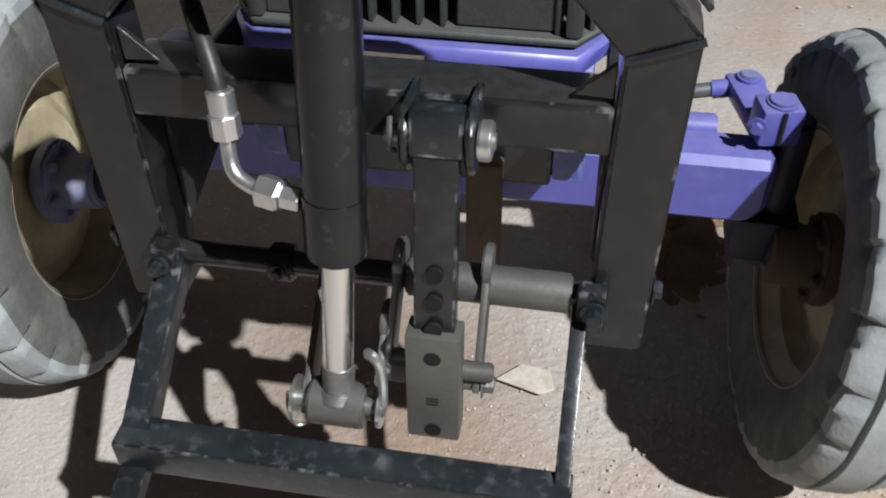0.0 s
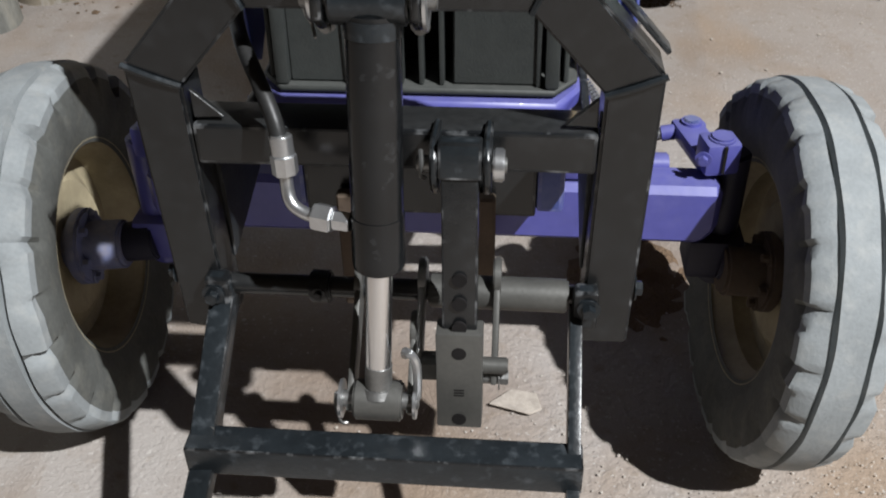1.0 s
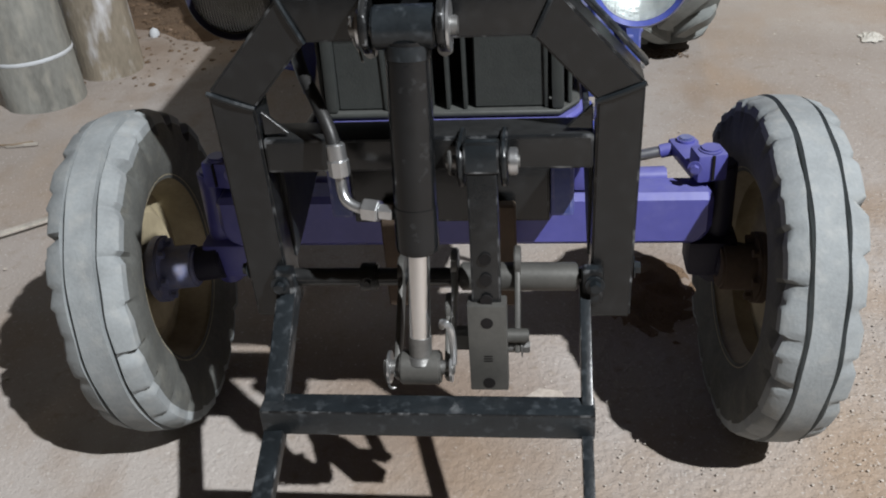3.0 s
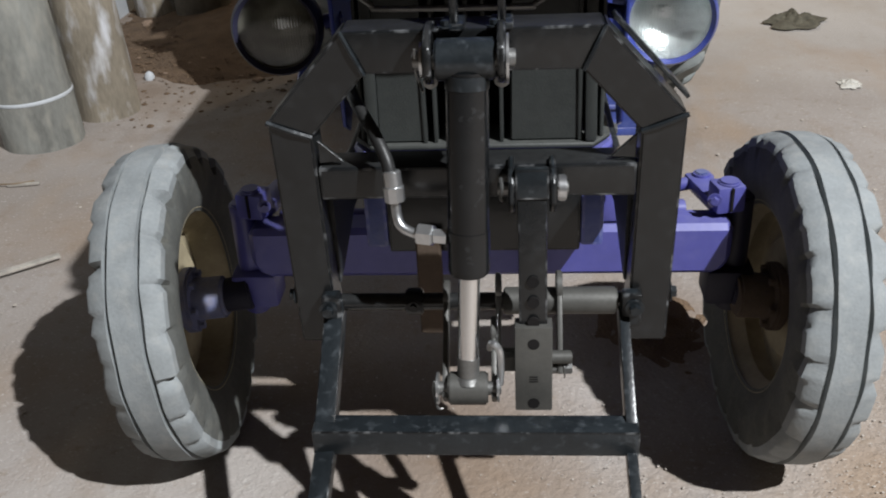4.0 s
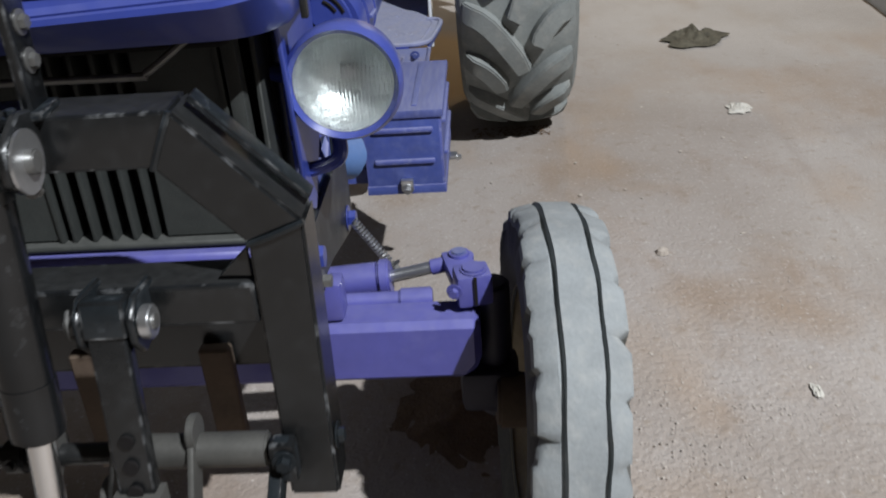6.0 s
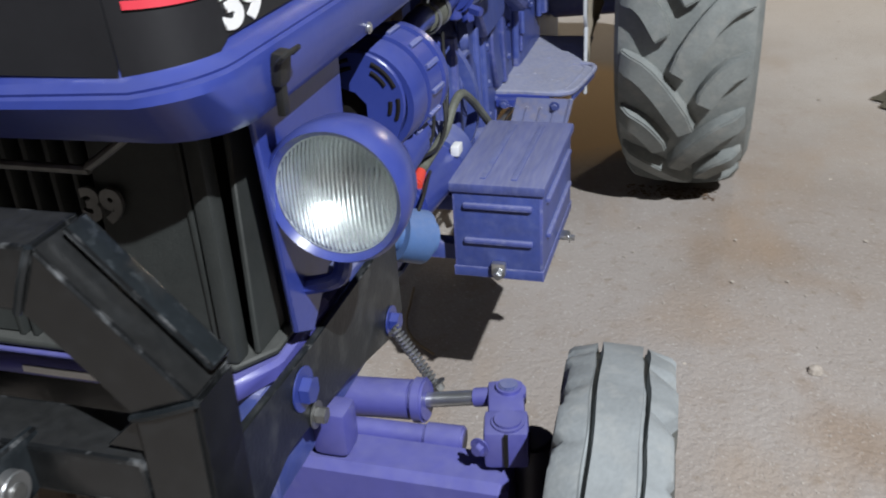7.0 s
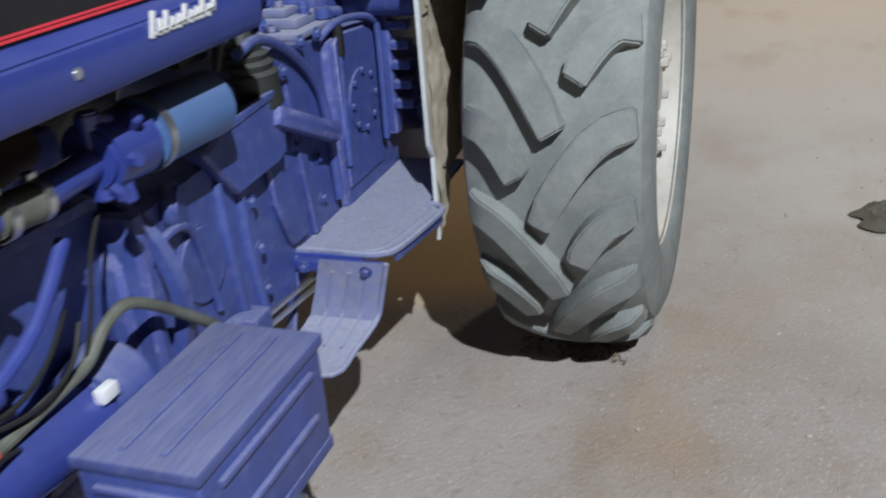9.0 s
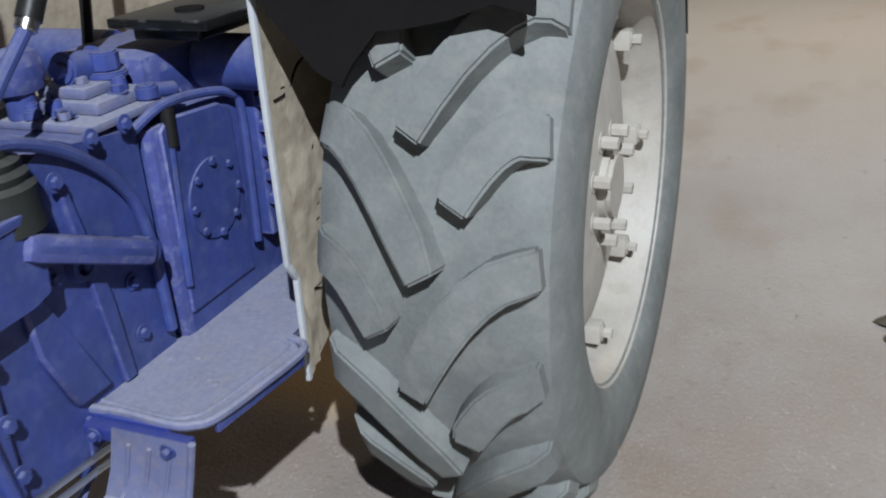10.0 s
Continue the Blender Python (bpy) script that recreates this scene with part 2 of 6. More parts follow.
def ground_material():
    """Pale worn concrete and packed earth: broad tone, brown stains, dragged streaks, speckle and grit."""
    m = bpy.data.materials.new("packed_earth_floor")
    m.use_nodes = True
    n, link = m.node_tree.nodes, m.node_tree.links
    b = n["Principled BSDF"]
    b.inputs["Roughness"].default_value = 0.95
    geo = n.new("ShaderNodeNewGeometry")

    def noise_at(size, detail, stretch=(1, 1, 1), turn=0.0):
        place = n.new("ShaderNodeMapping")
        place.inputs["Scale"].default_value = stretch
        place.inputs["Rotation"].default_value = (0, 0, turn)
        link.new(geo.outputs["Position"], place.inputs["Vector"])
        t = n.new("ShaderNodeTexNoise")
        t.inputs["Scale"].default_value, t.inputs["Detail"].default_value = size, detail
        link.new(place.outputs[0], t.inputs["Vector"])
        return t.outputs[0]

    def ranged(value, lo, hi, top, base=0.0):
        r = n.new("ShaderNodeMapRange")
        link.new(value, r.inputs[0])
        r.inputs[1].default_value, r.inputs[2].default_value, r.inputs[3].default_value, r.inputs[4].default_value = lo, hi, base, top
        return r.outputs[0]

    def over(colour, paint, factor):
        mx = n.new("ShaderNodeMix")
        mx.data_type = "RGBA"
        link.new(colour, mx.inputs[6])
        mx.inputs[7].default_value = (*paint, 1)
        link.new(factor, mx.inputs[0])
        return mx.outputs[2]

    base = n.new("ShaderNodeRGB")
    base.outputs[0].default_value = (0.345, 0.310, 0.285, 1)
    c = over(base.outputs[0], (0.275, 0.237, 0.206), ranged(noise_at(1.3, 8), 0.40, 0.66, 0.9))
    c = over(c, (0.43, 0.40, 0.372), ranged(noise_at(0.7, 10, (1, 1, 1), 0.8), 0.50, 0.70, 0.8))
    c = over(c, (0.27, 0.185, 0.115), ranged(noise_at(1.7, 14), 0.50, 0.70, 0.62))
    c = over(c, (0.24, 0.17, 0.115), ranged(noise_at(4.5, 14, (1, 0.6, 1), 0.5), 0.56, 0.72, 0.5))
    c = over(c, (0.29, 0.25, 0.22), ranged(noise_at(2.2, 12, (5.0, 0.25, 1), 0.12), 0.54, 0.76, 0.6))
    c = over(c, (0.22, 0.17, 0.12), ranged(noise_at(24, 10), 0.58, 0.76, 0.55))
    c = over(c, (0.56, 0.53, 0.50), ranged(noise_at(110, 5), 0.60, 0.74, 0.6))
    c = over(c, (0.20, 0.17, 0.15), ranged(noise_at(150, 5), 0.62, 0.78, 0.6))
    # floor colour lightened towards the back for the brighter light there, with a ragged edge
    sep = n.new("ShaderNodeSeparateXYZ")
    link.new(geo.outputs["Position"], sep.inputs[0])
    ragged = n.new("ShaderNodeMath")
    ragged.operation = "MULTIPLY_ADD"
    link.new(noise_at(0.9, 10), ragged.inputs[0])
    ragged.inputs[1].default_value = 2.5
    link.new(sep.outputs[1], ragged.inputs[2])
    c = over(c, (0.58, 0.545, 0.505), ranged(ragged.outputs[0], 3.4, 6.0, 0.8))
    c = over(c, (0.36, 0.265, 0.185), ranged(noise_at(2.6, 14, (1, 0.5, 1), 0.3), 0.54, 0.70, 0.38))
    # loose brown soil spilt by the pipes and beside the wheel, with ragged edges
    for middle, near, far in (((-1.55, 3.5, 0.0), 0.7, 1.75), ((0.45, 0.46, 0.0), 0.06, 0.30), ((-0.12, 0.0, 0.0), 0.1, 0.45)):
        gap = n.new("ShaderNodeVectorMath")
        gap.operation = "DISTANCE"
        link.new(geo.outputs["Position"], gap.inputs[0])
        gap.inputs[1].default_value = middle
        fray = n.new("ShaderNodeMath")
        fray.operation = "MULTIPLY_ADD"
        link.new(noise_at(5.0, 12), fray.inputs[0])
        fray.inputs[1].default_value = 0.9 * far
        link.new(gap.outputs[1], fray.inputs[2])
        c = over(c, (0.18, 0.125, 0.085), ranged(fray.outputs[0], near + 0.45 * far, 1.4 * far, 0.0, 0.75))
    # tan pool of lamplight between the rear wheels, painted into the floor colour
    light_pool = n.new("ShaderNodeVectorMath")
    light_pool.operation = "DISTANCE"
    link.new(geo.outputs["Position"], light_pool.inputs[0])
    light_pool.inputs[1].default_value = (0.0, 3.1, 0.0)
    c = over(c, (0.62, 0.44, 0.24), ranged(light_pool.outputs[1], 0.55, 0.75, 0.0, 0.9))
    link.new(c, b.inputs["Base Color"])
    rough = n.new("ShaderNodeBump")
    rough.inputs["Strength"].default_value, rough.inputs["Distance"].default_value = 0.6, 0.0055
    # coarser gravelly relief where the front wheel stands
    reach = n.new("ShaderNodeVectorMath")
    reach.operation = "DISTANCE"
    link.new(geo.outputs["Position"], reach.inputs[0])
    reach.inputs[1].default_value = (1.0, -0.2, 0.0)
    coarse = n.new("ShaderNodeMath")
    coarse.operation = "MULTIPLY"
    link.new(noise_at(48, 8), coarse.inputs[0])
    link.new(ranged(reach.outputs[1], 0.5, 1.9, 0.0, 2.6), coarse.inputs[1])
    total = n.new("ShaderNodeMath")
    total.operation = "ADD"
    link.new(coarse.outputs[0], total.inputs[0])
    link.new(noise_at(80, 12), total.inputs[1])
    link.new(total.outputs[0], rough.inputs["Height"])
    grit = n.new("ShaderNodeBump")
    grit.inputs["Strength"].default_value, grit.inputs["Distance"].default_value = 0.7, 0.003
    link.new(noise_at(170, 4), grit.inputs["Height"])
    link.new(rough.outputs[0], grit.inputs["Normal"])
    link.new(grit.outputs[0], b.inputs["Normal"])
    return m


def lens_material():
    m = bpy.data.materials.new("fluted_lamp_glass")
    m.use_nodes = True
    n, link = m.node_tree.nodes, m.node_tree.links
    b = n["Principled BSDF"]
    b.inputs["Base Color"].default_value = (0.92, 0.95, 0.95, 1)
    b.inputs["Roughness"].default_value = 0.04
    b.inputs["Transmission Weight"].default_value = 1.0
    wave = n.new("ShaderNodeTexWave")
    wave.inputs["Scale"].default_value, wave.inputs["Distortion"].default_value = 60.0, 0.4
    geo = n.new("ShaderNodeNewGeometry")
    link.new(geo.outputs["Position"], wave.inputs["Vector"])
    rel = n.new("ShaderNodeBump")
    rel.inputs["Strength"].default_value, rel.inputs["Distance"].default_value = 0.34, 0.0026
    link.new(wave.outputs[1], rel.inputs["Height"])
    link.new(rel.outputs[0], b.inputs["Normal"])
    return m


LENS = lens_material()
EARTH = ground_material()


# ---- building helpers ----
class Shape:
    """A mesh in the making, in world metres."""

    def __init__(self):
        self.bm = bmesh.new()

    def _take(self, made, m, bevel=0.0, segments=2):
        verts = made["verts"]
        bmesh.ops.transform(self.bm, matrix=m, verts=verts)
        if bevel:
            edges = list({e for v in verts for e in v.link_edges})
            bmesh.ops.bevel(self.bm, geom=edges, offset=bevel, segments=segments, affect="EDGES", profile=0.6, material=1)
        return self

    def box(self, centre, size, bevel=0.004, turn=(0, 0, 0)):
        made = bmesh.ops.create_cube(self.bm, size=1.0)
        return self._take(made, pose(*centre, *turn) @ Matrix.Diagonal((*size, 1)), bevel)

    def span(self, lo, hi, bevel=0.004):
        return self.box([(a + b) / 2 for a, b in zip(lo, hi)], [abs(b - a) for a, b in zip(lo, hi)], bevel)

    def bar(self, a, b, width, depth, bevel=0.004, up=(0, 1, 0)):
        """A rectangular bar from a to b; depth is measured along up."""
        a, b = Vector(a), Vector(b)
        z = (b - a).normalized()
        x = Vector(up).cross(z).normalized()
        y = z.cross(x)
        m = Matrix((x, y, z)).transposed().to_4x4()
        m.translation = (a + b) / 2
        made = bmesh.ops.create_cube(self.bm, size=1.0)
        return self._take(made, m @ Matrix.Diagonal((width, depth, (b - a).length, 1)), bevel)

    def rod(self, a, b, r, r2=None, segments=24, bevel=0.0):
        a, b = Vector(a), Vector(b)
        m = (b - a).to_track_quat("Z", "Y").to_matrix().to_4x4()
        m.translation = (a + b) / 2
        made = bmesh.ops.create_cone(self.bm, cap_ends=True, segments=segments, radius1=r, radius2=r if r2 is None else r2, depth=(b - a).length)
        if bevel:
            rims = [e for e in {e for v in made["verts"] for e in v.link_edges} if any(len(f.verts) > 4 for f in e.link_faces)]
            bmesh.ops.transform(self.bm, matrix=m, verts=made["verts"])
            bmesh.ops.bevel(self.bm, geom=rims, offset=bevel, segments=2, affect="EDGES")
            return self
        return self._take(made, m)

    def pipe(self, points, r, segments=10, steps=8):
        """A round pipe through points, rounded at the bends."""
        p = [Vector(q) for q in points]
        line = []
        for i in range(len(p) - 1):
            p0, p1, p2, p3 = p[max(i - 1, 0)], p[i], p[i + 1], p[min(i + 2, len(p) - 1)]
            for k in range(steps):
                t = k / steps
                line.append(0.5 * (2 * p1 + (p2 - p0) * t + (2 * p0 - 5 * p1 + 4 * p2 - p3) * t * t + (3 * p1 - p0 - 3 * p2 + p3) * t ** 3))
        line.append(p[-1])
        rings, side = [], None
        for i, c in enumerate(line):
            way = (line[min(i + 1, len(line) - 1)] - line[max(i - 1, 0)]).normalized()
            side = way.orthogonal() if side is None else side - way * side.dot(way)
            side.normalize()
            other = way.cross(side)
            rings.append([self.bm.verts.new(c + r * (math.cos(a) * side + math.sin(a) * other)) for a in (math.tau * k / segments for k in range(segments))])
        for a, b in zip(rings, rings[1:]):
            for k in range(segments):
                self.bm.faces.new((a[k], a[(k + 1) % segments], b[(k + 1) % segments], b[k]))
        self.bm.faces.new(rings[0][::-1]), self.bm.faces.new(rings[-1])
        return self

    def lathe(self, profile, origin, axis=(1, 0, 0), segments=48, wobble=None, closed=False):
        """Turns (along, radius) pairs round an axis through origin."""
        ax = Vector(axis).normalized()
        s = ax.orthogonal().normalized()
        o = ax.cross(s)
        rings = []
        for j, (u, r) in enumerate(profile):
            ring = []
            for k in range(segments):
                a = math.tau * k / segments
                du, dr = wobble(j, k) if wobble else (0, 0)
                ring.append(self.bm.verts.new(Vector(origin) + ax * (u + du) + (r + dr) * (math.cos(a) * s + math.sin(a) * o)))
            rings.append(ring)
        pairs = list(zip(rings, rings[1:])) + ([(rings[-1], rings[0])] if closed else [])
        for a, b in pairs:
            for k in range(segments):
                self.bm.faces.new((a[k], a[(k + 1) % segments], b[(k + 1) % segments], b[k]))
        return self

    def slab(self, outline, lo, hi, plane="x", bevel=0.002):
        """An outline in the plane's two other axes, thick from lo to hi along it."""
        def at(p, v):
            return {"x": (v, p[0], p[1]), "y": (p[0], v, p[1]), "z": (p[0], p[1], v)}[plane]
        a = [self.bm.verts.new(at(p, lo)) for p in outline]
        b = [self.bm.verts.new(at(p, hi)) for p in outline]
        faces = [self.bm.faces.new(a), self.bm.faces.new(b[::-1])]
        n = len(outline)
        faces += [self.bm.faces.new((a[k], b[k], b[(k + 1) % n], a[(k + 1) % n])) for k in range(n)]
        if bevel:
            bmesh.ops.bevel(self.bm, geom=list({e for f in faces for e in f.edges}), offset=bevel, segments=1, affect="EDGES", material=1)
        return self

    def bolt(self, at, way, r=0.011, h=0.009, washer=True):
        """A hexagon head on a washer."""
        at, way = Vector(at), Vector(way).normalized()
        if washer:
            self.rod(at, at + way * 0.002, r * 1.6, segments=20)
        return self.rod(at + way * 0.002, at + way * (0.002 + h), r, segments=6, bevel=0.001)


def mesh_of(shape, name, smooth=35):
    bm = shape.bm
    bmesh.ops.recalc_face_normals(bm, faces=bm.faces)
    for f in bm.faces:
        f.smooth = True
    for e in bm.edges:
        if len(e.link_faces) == 2:
            e.smooth = e.calc_face_angle(0) < radians(smooth)
    me = bpy.data.meshes.new(name)
    bm.to_mesh(me)
    bm.free()
    return me


def thing(name, at, label, category, group="", kind=""):
    ob = new(name)
    ob.location = at
    ob.empty_display_size = 0.1
    return tagged(ob, label, category, group, kind)


def part(name, shape, mat, parent, label=""):
    me = mesh_of(shape, name)
    me.materials.append(mat)
    me.materials.append(EDGE if mat in (BLACK, BLACK_WORN, BLACK_DUSTY, BLACK_SCRATCHED) else PURPLE_HIGHLIGHT if mat == PURPLE_DUSTY else mat)
    ob = new(name, me)
    ob.parent = parent
    if parent.parent is None:
        ob.matrix_parent_inverse = Matrix.Translation(-parent.location)
    return tagged(ob, label)


def solid(name, shape, mat, label, category="", group="", kind=""):
    me = mesh_of(shape, name)
    me.materials.append(mat)
    me.materials.append(mat)
    return tagged(new(name, me), label, category, group, kind)


def text_mesh(words, size, depth):
    cu = bpy.data.curves.new("text", "FONT")
    cu.body, cu.size, cu.extrude, cu.offset = words, size, depth, 0.0028
    ob = bpy.data.objects.new("text", cu)
    me = bpy.data.meshes.new_from_object(ob)
    bpy.data.objects.remove(ob)
    return me



# ---- ground, walls ----
def build_ground():
    """One sheet to the horizon, finer and slightly uneven round the tractor."""
    s = Shape()
    ticks = sorted({round(v, 3) for v in [*np.linspace(-3.0, 6.0, 91), *(-400, -60, -15, -6, 12, 30, 100, 400)]})
    grid = []
    for y in ticks:
        row = []
        for x in ticks:
            near = max(0.0, 1 - max(abs(x) - 3, abs(y - 1.5) - 4, 0) / 2)
            z = 0.012 * noise.noise(Vector((x * 1.1, y * 1.1, 3.7))) + 0.004 * noise.noise(Vector((x * 6, y * 6, 1.2)))
            row.append(s.bm.verts.new((x, y, near * (z - 0.004))))
        grid.append(row)
    for a, b in zip(grid, grid[1:]):
        for k in range(len(a) - 1):
            s.bm.faces.new((a[k], a[k + 1], b[k + 1], b[k]))
    return solid("ground", s, EARTH, "pale packed earth and worn concrete yard floor", "ground", kind="structure")


build_ground()


def wall(name, lo, hi, label):
    s = Shape().span(lo, hi, 0.02)
    return solid(name, s, LIME, label, "wall", kind="structure")


wall("wall_west", (-2.55, 0.6, -0.05), (-2.32, 14.0, 3.2), "bluish white limewashed masonry wall, stained near the floor")
wall("platform_east", (2.57, 1.5, -0.05), (6.2, 14.0, 0.09), "low pale limewashed platform edging the yard")
wall("wall_north", (-2.32, 14.0, -0.05), (6.2, 14.25, 3.2), "plain limewashed wall closing the yard")


# ---- tractor ----
tractor = thing("tractor", (0, 0, 0), "dusty purple-blue farm tractor parked on packed earth", "tractor")


def group(name, parent, label=""):
    ob = new(name)
    ob.empty_display_size = 0.05
    ob.parent = parent
    if parent.parent is None:
        ob.matrix_parent_inverse = Matrix.Translation(-parent.location)
    return tagged(ob, label)


def front_wheel(x, side):
    """Three-rib steering tyre on a dished rim; side is +1 where the outer face looks to +x."""
    w = group("front_wheel", tractor, "pale dusty ribbed front tyre on a dirty cream rim")
    c = (x, 0.03, 0.357)
    prof = [(-0.056, 0.200), (-0.070, 0.232), (-0.0765, 0.270), (-0.074, 0.300), (-0.0705, 0.322), (-0.0690, 0.3395), (-0.0645, 0.3455), (-0.037, 0.3535),
            (-0.0350, 0.341), (-0.0290, 0.341), (-0.0272, 0.3565), (0.0272, 0.3565), (0.0290, 0.341), (0.0350, 0.341), (0.037, 0.3535),
            (0.0645, 0.3455), (0.0690, 0.3395), (0.0705, 0.322), (0.074, 0.300), (0.0765, 0.270), (0.070, 0.232), (0.056, 0.200)]
    worn = random.Random(11 if x > 0 else 12)
    blocks = [(worn.choice((2, 3, 3, 4)), worn.uniform(-0.004, 0.006), worn.uniform(0.4, 1.3), worn.uniform(-0.6, 0.6)) for _ in range(60)]

    def notch(j, k):
        """Shoulder blocks with worn, uneven notches between them; the rib edges wander a little."""
        left = j < 11
        wide, out, deep, skew = blocks[(k // 11 + (23 if left else 0)) % 60]
        step = (k + (5 if left else 0)) % 11
        way = -1 if left else 1
        cut = max(0.0, 1.0 - step / wide) if step < wide else 0.0
        lift = out + 0.004 * skew * (step / 10 - 0.5)
        if j in (3, 18):
            return (way * (0.002 + 0.4 * lift) * (1 - cut), -0.003 * cut)
        if j in (4, 17):
            return (way * ((0.003 + 0.7 * lift) * (1 - cut) - 0.008 * cut * deep), -0.008 * cut * deep)
        if j in (5, 16):
            return (way * (0.002 + lift - 0.013 * cut * deep), -0.007 * cut * deep)
        if j in (6, 15):
            return (way * (lift - 0.013 * cut * deep), -0.005 * cut * deep)
        if j in (7, 8, 13, 14):
            return (way * (0.0013 * math.sin(k * 0.43 + j) + 0.5 * (skew * 0.003 if step < 6 else 0.0)), 0.0)
        if j in (9, 10, 11, 12):
            return (way * 0.0012 * math.sin(k * 0.31 + j // 2), 0.0)
        return (0.0, 0.0)

    tyre = part("tyre", Shape().lathe(prof, c, (1, 0, 0), 242, notch), FRONT_RUBBER, w)
    # sidewalls coloured darker than the tread to stand in for shade
    tyre.data.materials[1] = SIDEWALL
    for face in tyre.data.polygons:
        if math.hypot(face.center[1] - c[1], face.center[2] - c[2]) < 0.312:
            face.material_index = 1
    f = side
    rim = [(-0.060, 0.222), (-0.060, 0.208), (-0.042, 0.198), (-0.02, 0.185), (0.042, 0.198), (0.060, 0.208), (0.060, 0.222)]
    part("rim", Shape().lathe(rim, c, (1, 0, 0), 56), RIM_CREAM, w)
    disc = [(0.03 * f, 0.19), (0.034 * f, 0.16), (0.015 * f, 0.13), (0.02 * f, 0.09), (0.024 * f, 0.05), (0.024 * f, 0.0),
            (0.012 * f, 0.0), (0.012 * f, 0.05), (0.008 * f, 0.09), (0.003 * f, 0.13), (0.022 * f, 0.16), (0.018 * f, 0.19)]
    part("wheel_disc", Shape().lathe(disc, c, (1, 0, 0), 56), RIM_CREAM, w)
    hub = Shape().rod((x - 0.10 * f, c[1], c[2]), (x + 0.05 * f, c[1], c[2]), 0.048, bevel=0.006)
    hub.rod((x - 0.03 * f, c[1], c[2]), (x - 0.005 * f, c[1], c[2]), 0.075, bevel=0.005)
    # hub and nut colours carry the shade on the right, the light on the left
    part("hub", hub, RUST if side > 0 else PURPLE_SOILED, w, "brown cast hub, coloured dark for its shaded side" if side > 0 else "dusty pale purple cast hub, coloured light for its lit side")
    for k in range(6):
        a = math.tau * k / 6
        p = (x - 0.03 * f, c[1] + 0.060 * math.cos(a), c[2] + 0.060 * math.sin(a))
        part("wheel_nut", Shape().bolt(p, (-f, 0, 0), 0.009, 0.012), RUST if side > 0 else PURPLE_SOILED, w)
    w.matrix_basis = Matrix.Translation(c) @ Matrix.Rotation(radians(STEER), 4, "Z") @ Matrix.Rotation(radians(CAMBER * side), 4, "Y") @ Matrix.Translation(-Vector(c))
    return w


STEER, CAMBER = 3.5, 4.0
front_wheel(0.636, 1)
front_wheel(-0.692, -1)


def rear_wheel(x, side):
    """Traction tyre with alternate long and short chevron lugs."""
    w = group("rear_wheel", tractor, "large dusty grey traction tyre with chevron lugs")
    cy, cz, R = 2.475, 0.690, 0.650
    half = 0.168

    def crown(u):
        return R - 0.024 * (abs(u) / half) ** 2.4

    prof = [(-0.182, 0.412), (-0.200, 0.428), (-0.212, 0.465), (-0.216, 0.518), (-0.212, 0.573), (-0.196, 0.610)]
    prof += [(float(u), crown(float(u))) for u in np.linspace(-half * 0.96, half * 0.96, 11)]
    prof += [(-u, r) for u, r in reversed(prof[:6])]
    part("tyre", Shape().lathe(prof, (x, cy, cz), (1, 0, 0), 96), RUBBER, w)

    def put(s, u, d, h):
        a = d / R
        r = crown(u) + h
        return s.bm.verts.new((x + u, cy - r * math.cos(a), cz + r * math.sin(a)))

    count = 20
    LUG_START = 0.095
    pitch = math.tau * R / count
    for flank in (-1, 1):
        for k in range(count):
            long = k % 2 == 0
            s = Shape()
            base = k * pitch + (LUG_START if flank > 0 else LUG_START + pitch)
            tip, rise = (-0.022, 0.220) if long else (0.058, 0.113)
            spine = []
            for i in range(8):
                t = i / 6
                spine.append((tip + (0.166 - tip) * t, -rise * (1 - min(t, 1.0)) ** 1.45 + 0.012 * math.sin(3.1 * min(t, 1.0))))
            spine[7] = (0.190, 0.004)
            rings = []
            for i, (u, d) in enumerate(spine):
                u0, d0 = spine[max(i - 1, 0)]
                u1, d1 = spine[min(i + 1, 7)]
                le = math.hypot(u1 - u0, d1 - d0)
                nu, nd = -(d1 - d0) / le, (u1 - u0) / le
                wid = (0.026 if i == 0 else 0.032) + 0.004 * (i / 7)
                foot, top = wid + 0.002, wid
                end = 0.006 if i == 0 else 0.0
                ring = []
                for q, h in ((-foot, -0.010), (-top, 0.046), (top, 0.046), (foot, -0.010)):
                    uu = (u + nu * q + (end if h > 0 else 0)) * flank
                    ring.append(put(s, max(-0.192, min(0.192, uu)), base + d + nd * q, h - ((0.028 if i == 7 else 0.006) if i >= 6 and h > 0 else 0)))
                rings.append(ring)
            for a, b in zip(rings, rings[1:]):
                for j in range(3):
                    s.bm.faces.new((a[j], a[j + 1], b[j + 1], b[j]))
            s.bm.faces.new(rings[0]), s.bm.faces.new(rings[-1])
            bmesh.ops.recalc_face_normals(s.bm, faces=s.bm.faces)
            bmesh.ops.bevel(s.bm, geom=[e for e in s.bm.edges if len(e.link_faces) == 2 and e.calc_face_angle(0) > 0.7], offset=0.005, segments=2, affect="EDGES")
            part("lug", s, RUBBER, w)
    f = side
    rim = [(0.190 * f, 0.452), (0.200 * f, 0.439), (0.190 * f, 0.417), (0.12 * f, 0.402), (0.04 * f, 0.386), (-0.11 * f, 0.397), (-0.180 * f, 0.417), (-0.186 * f, 0.450)]
    part("rim", Shape().lathe(rim, (x, cy, cz), (1, 0, 0), 72), RIM_WHITE, w)
    disc = [(0.07 * f, 0.396), (0.098 * f, 0.35), (0.128 * f, 0.23), (0.140 * f, 0.14), (0.140 * f, 0.0), (0.07 * f, 0.0),
            (0.07 * f, 0.14), (0.065 * f, 0.22), (0.05 * f, 0.31), (0.03 * f, 0.389)]
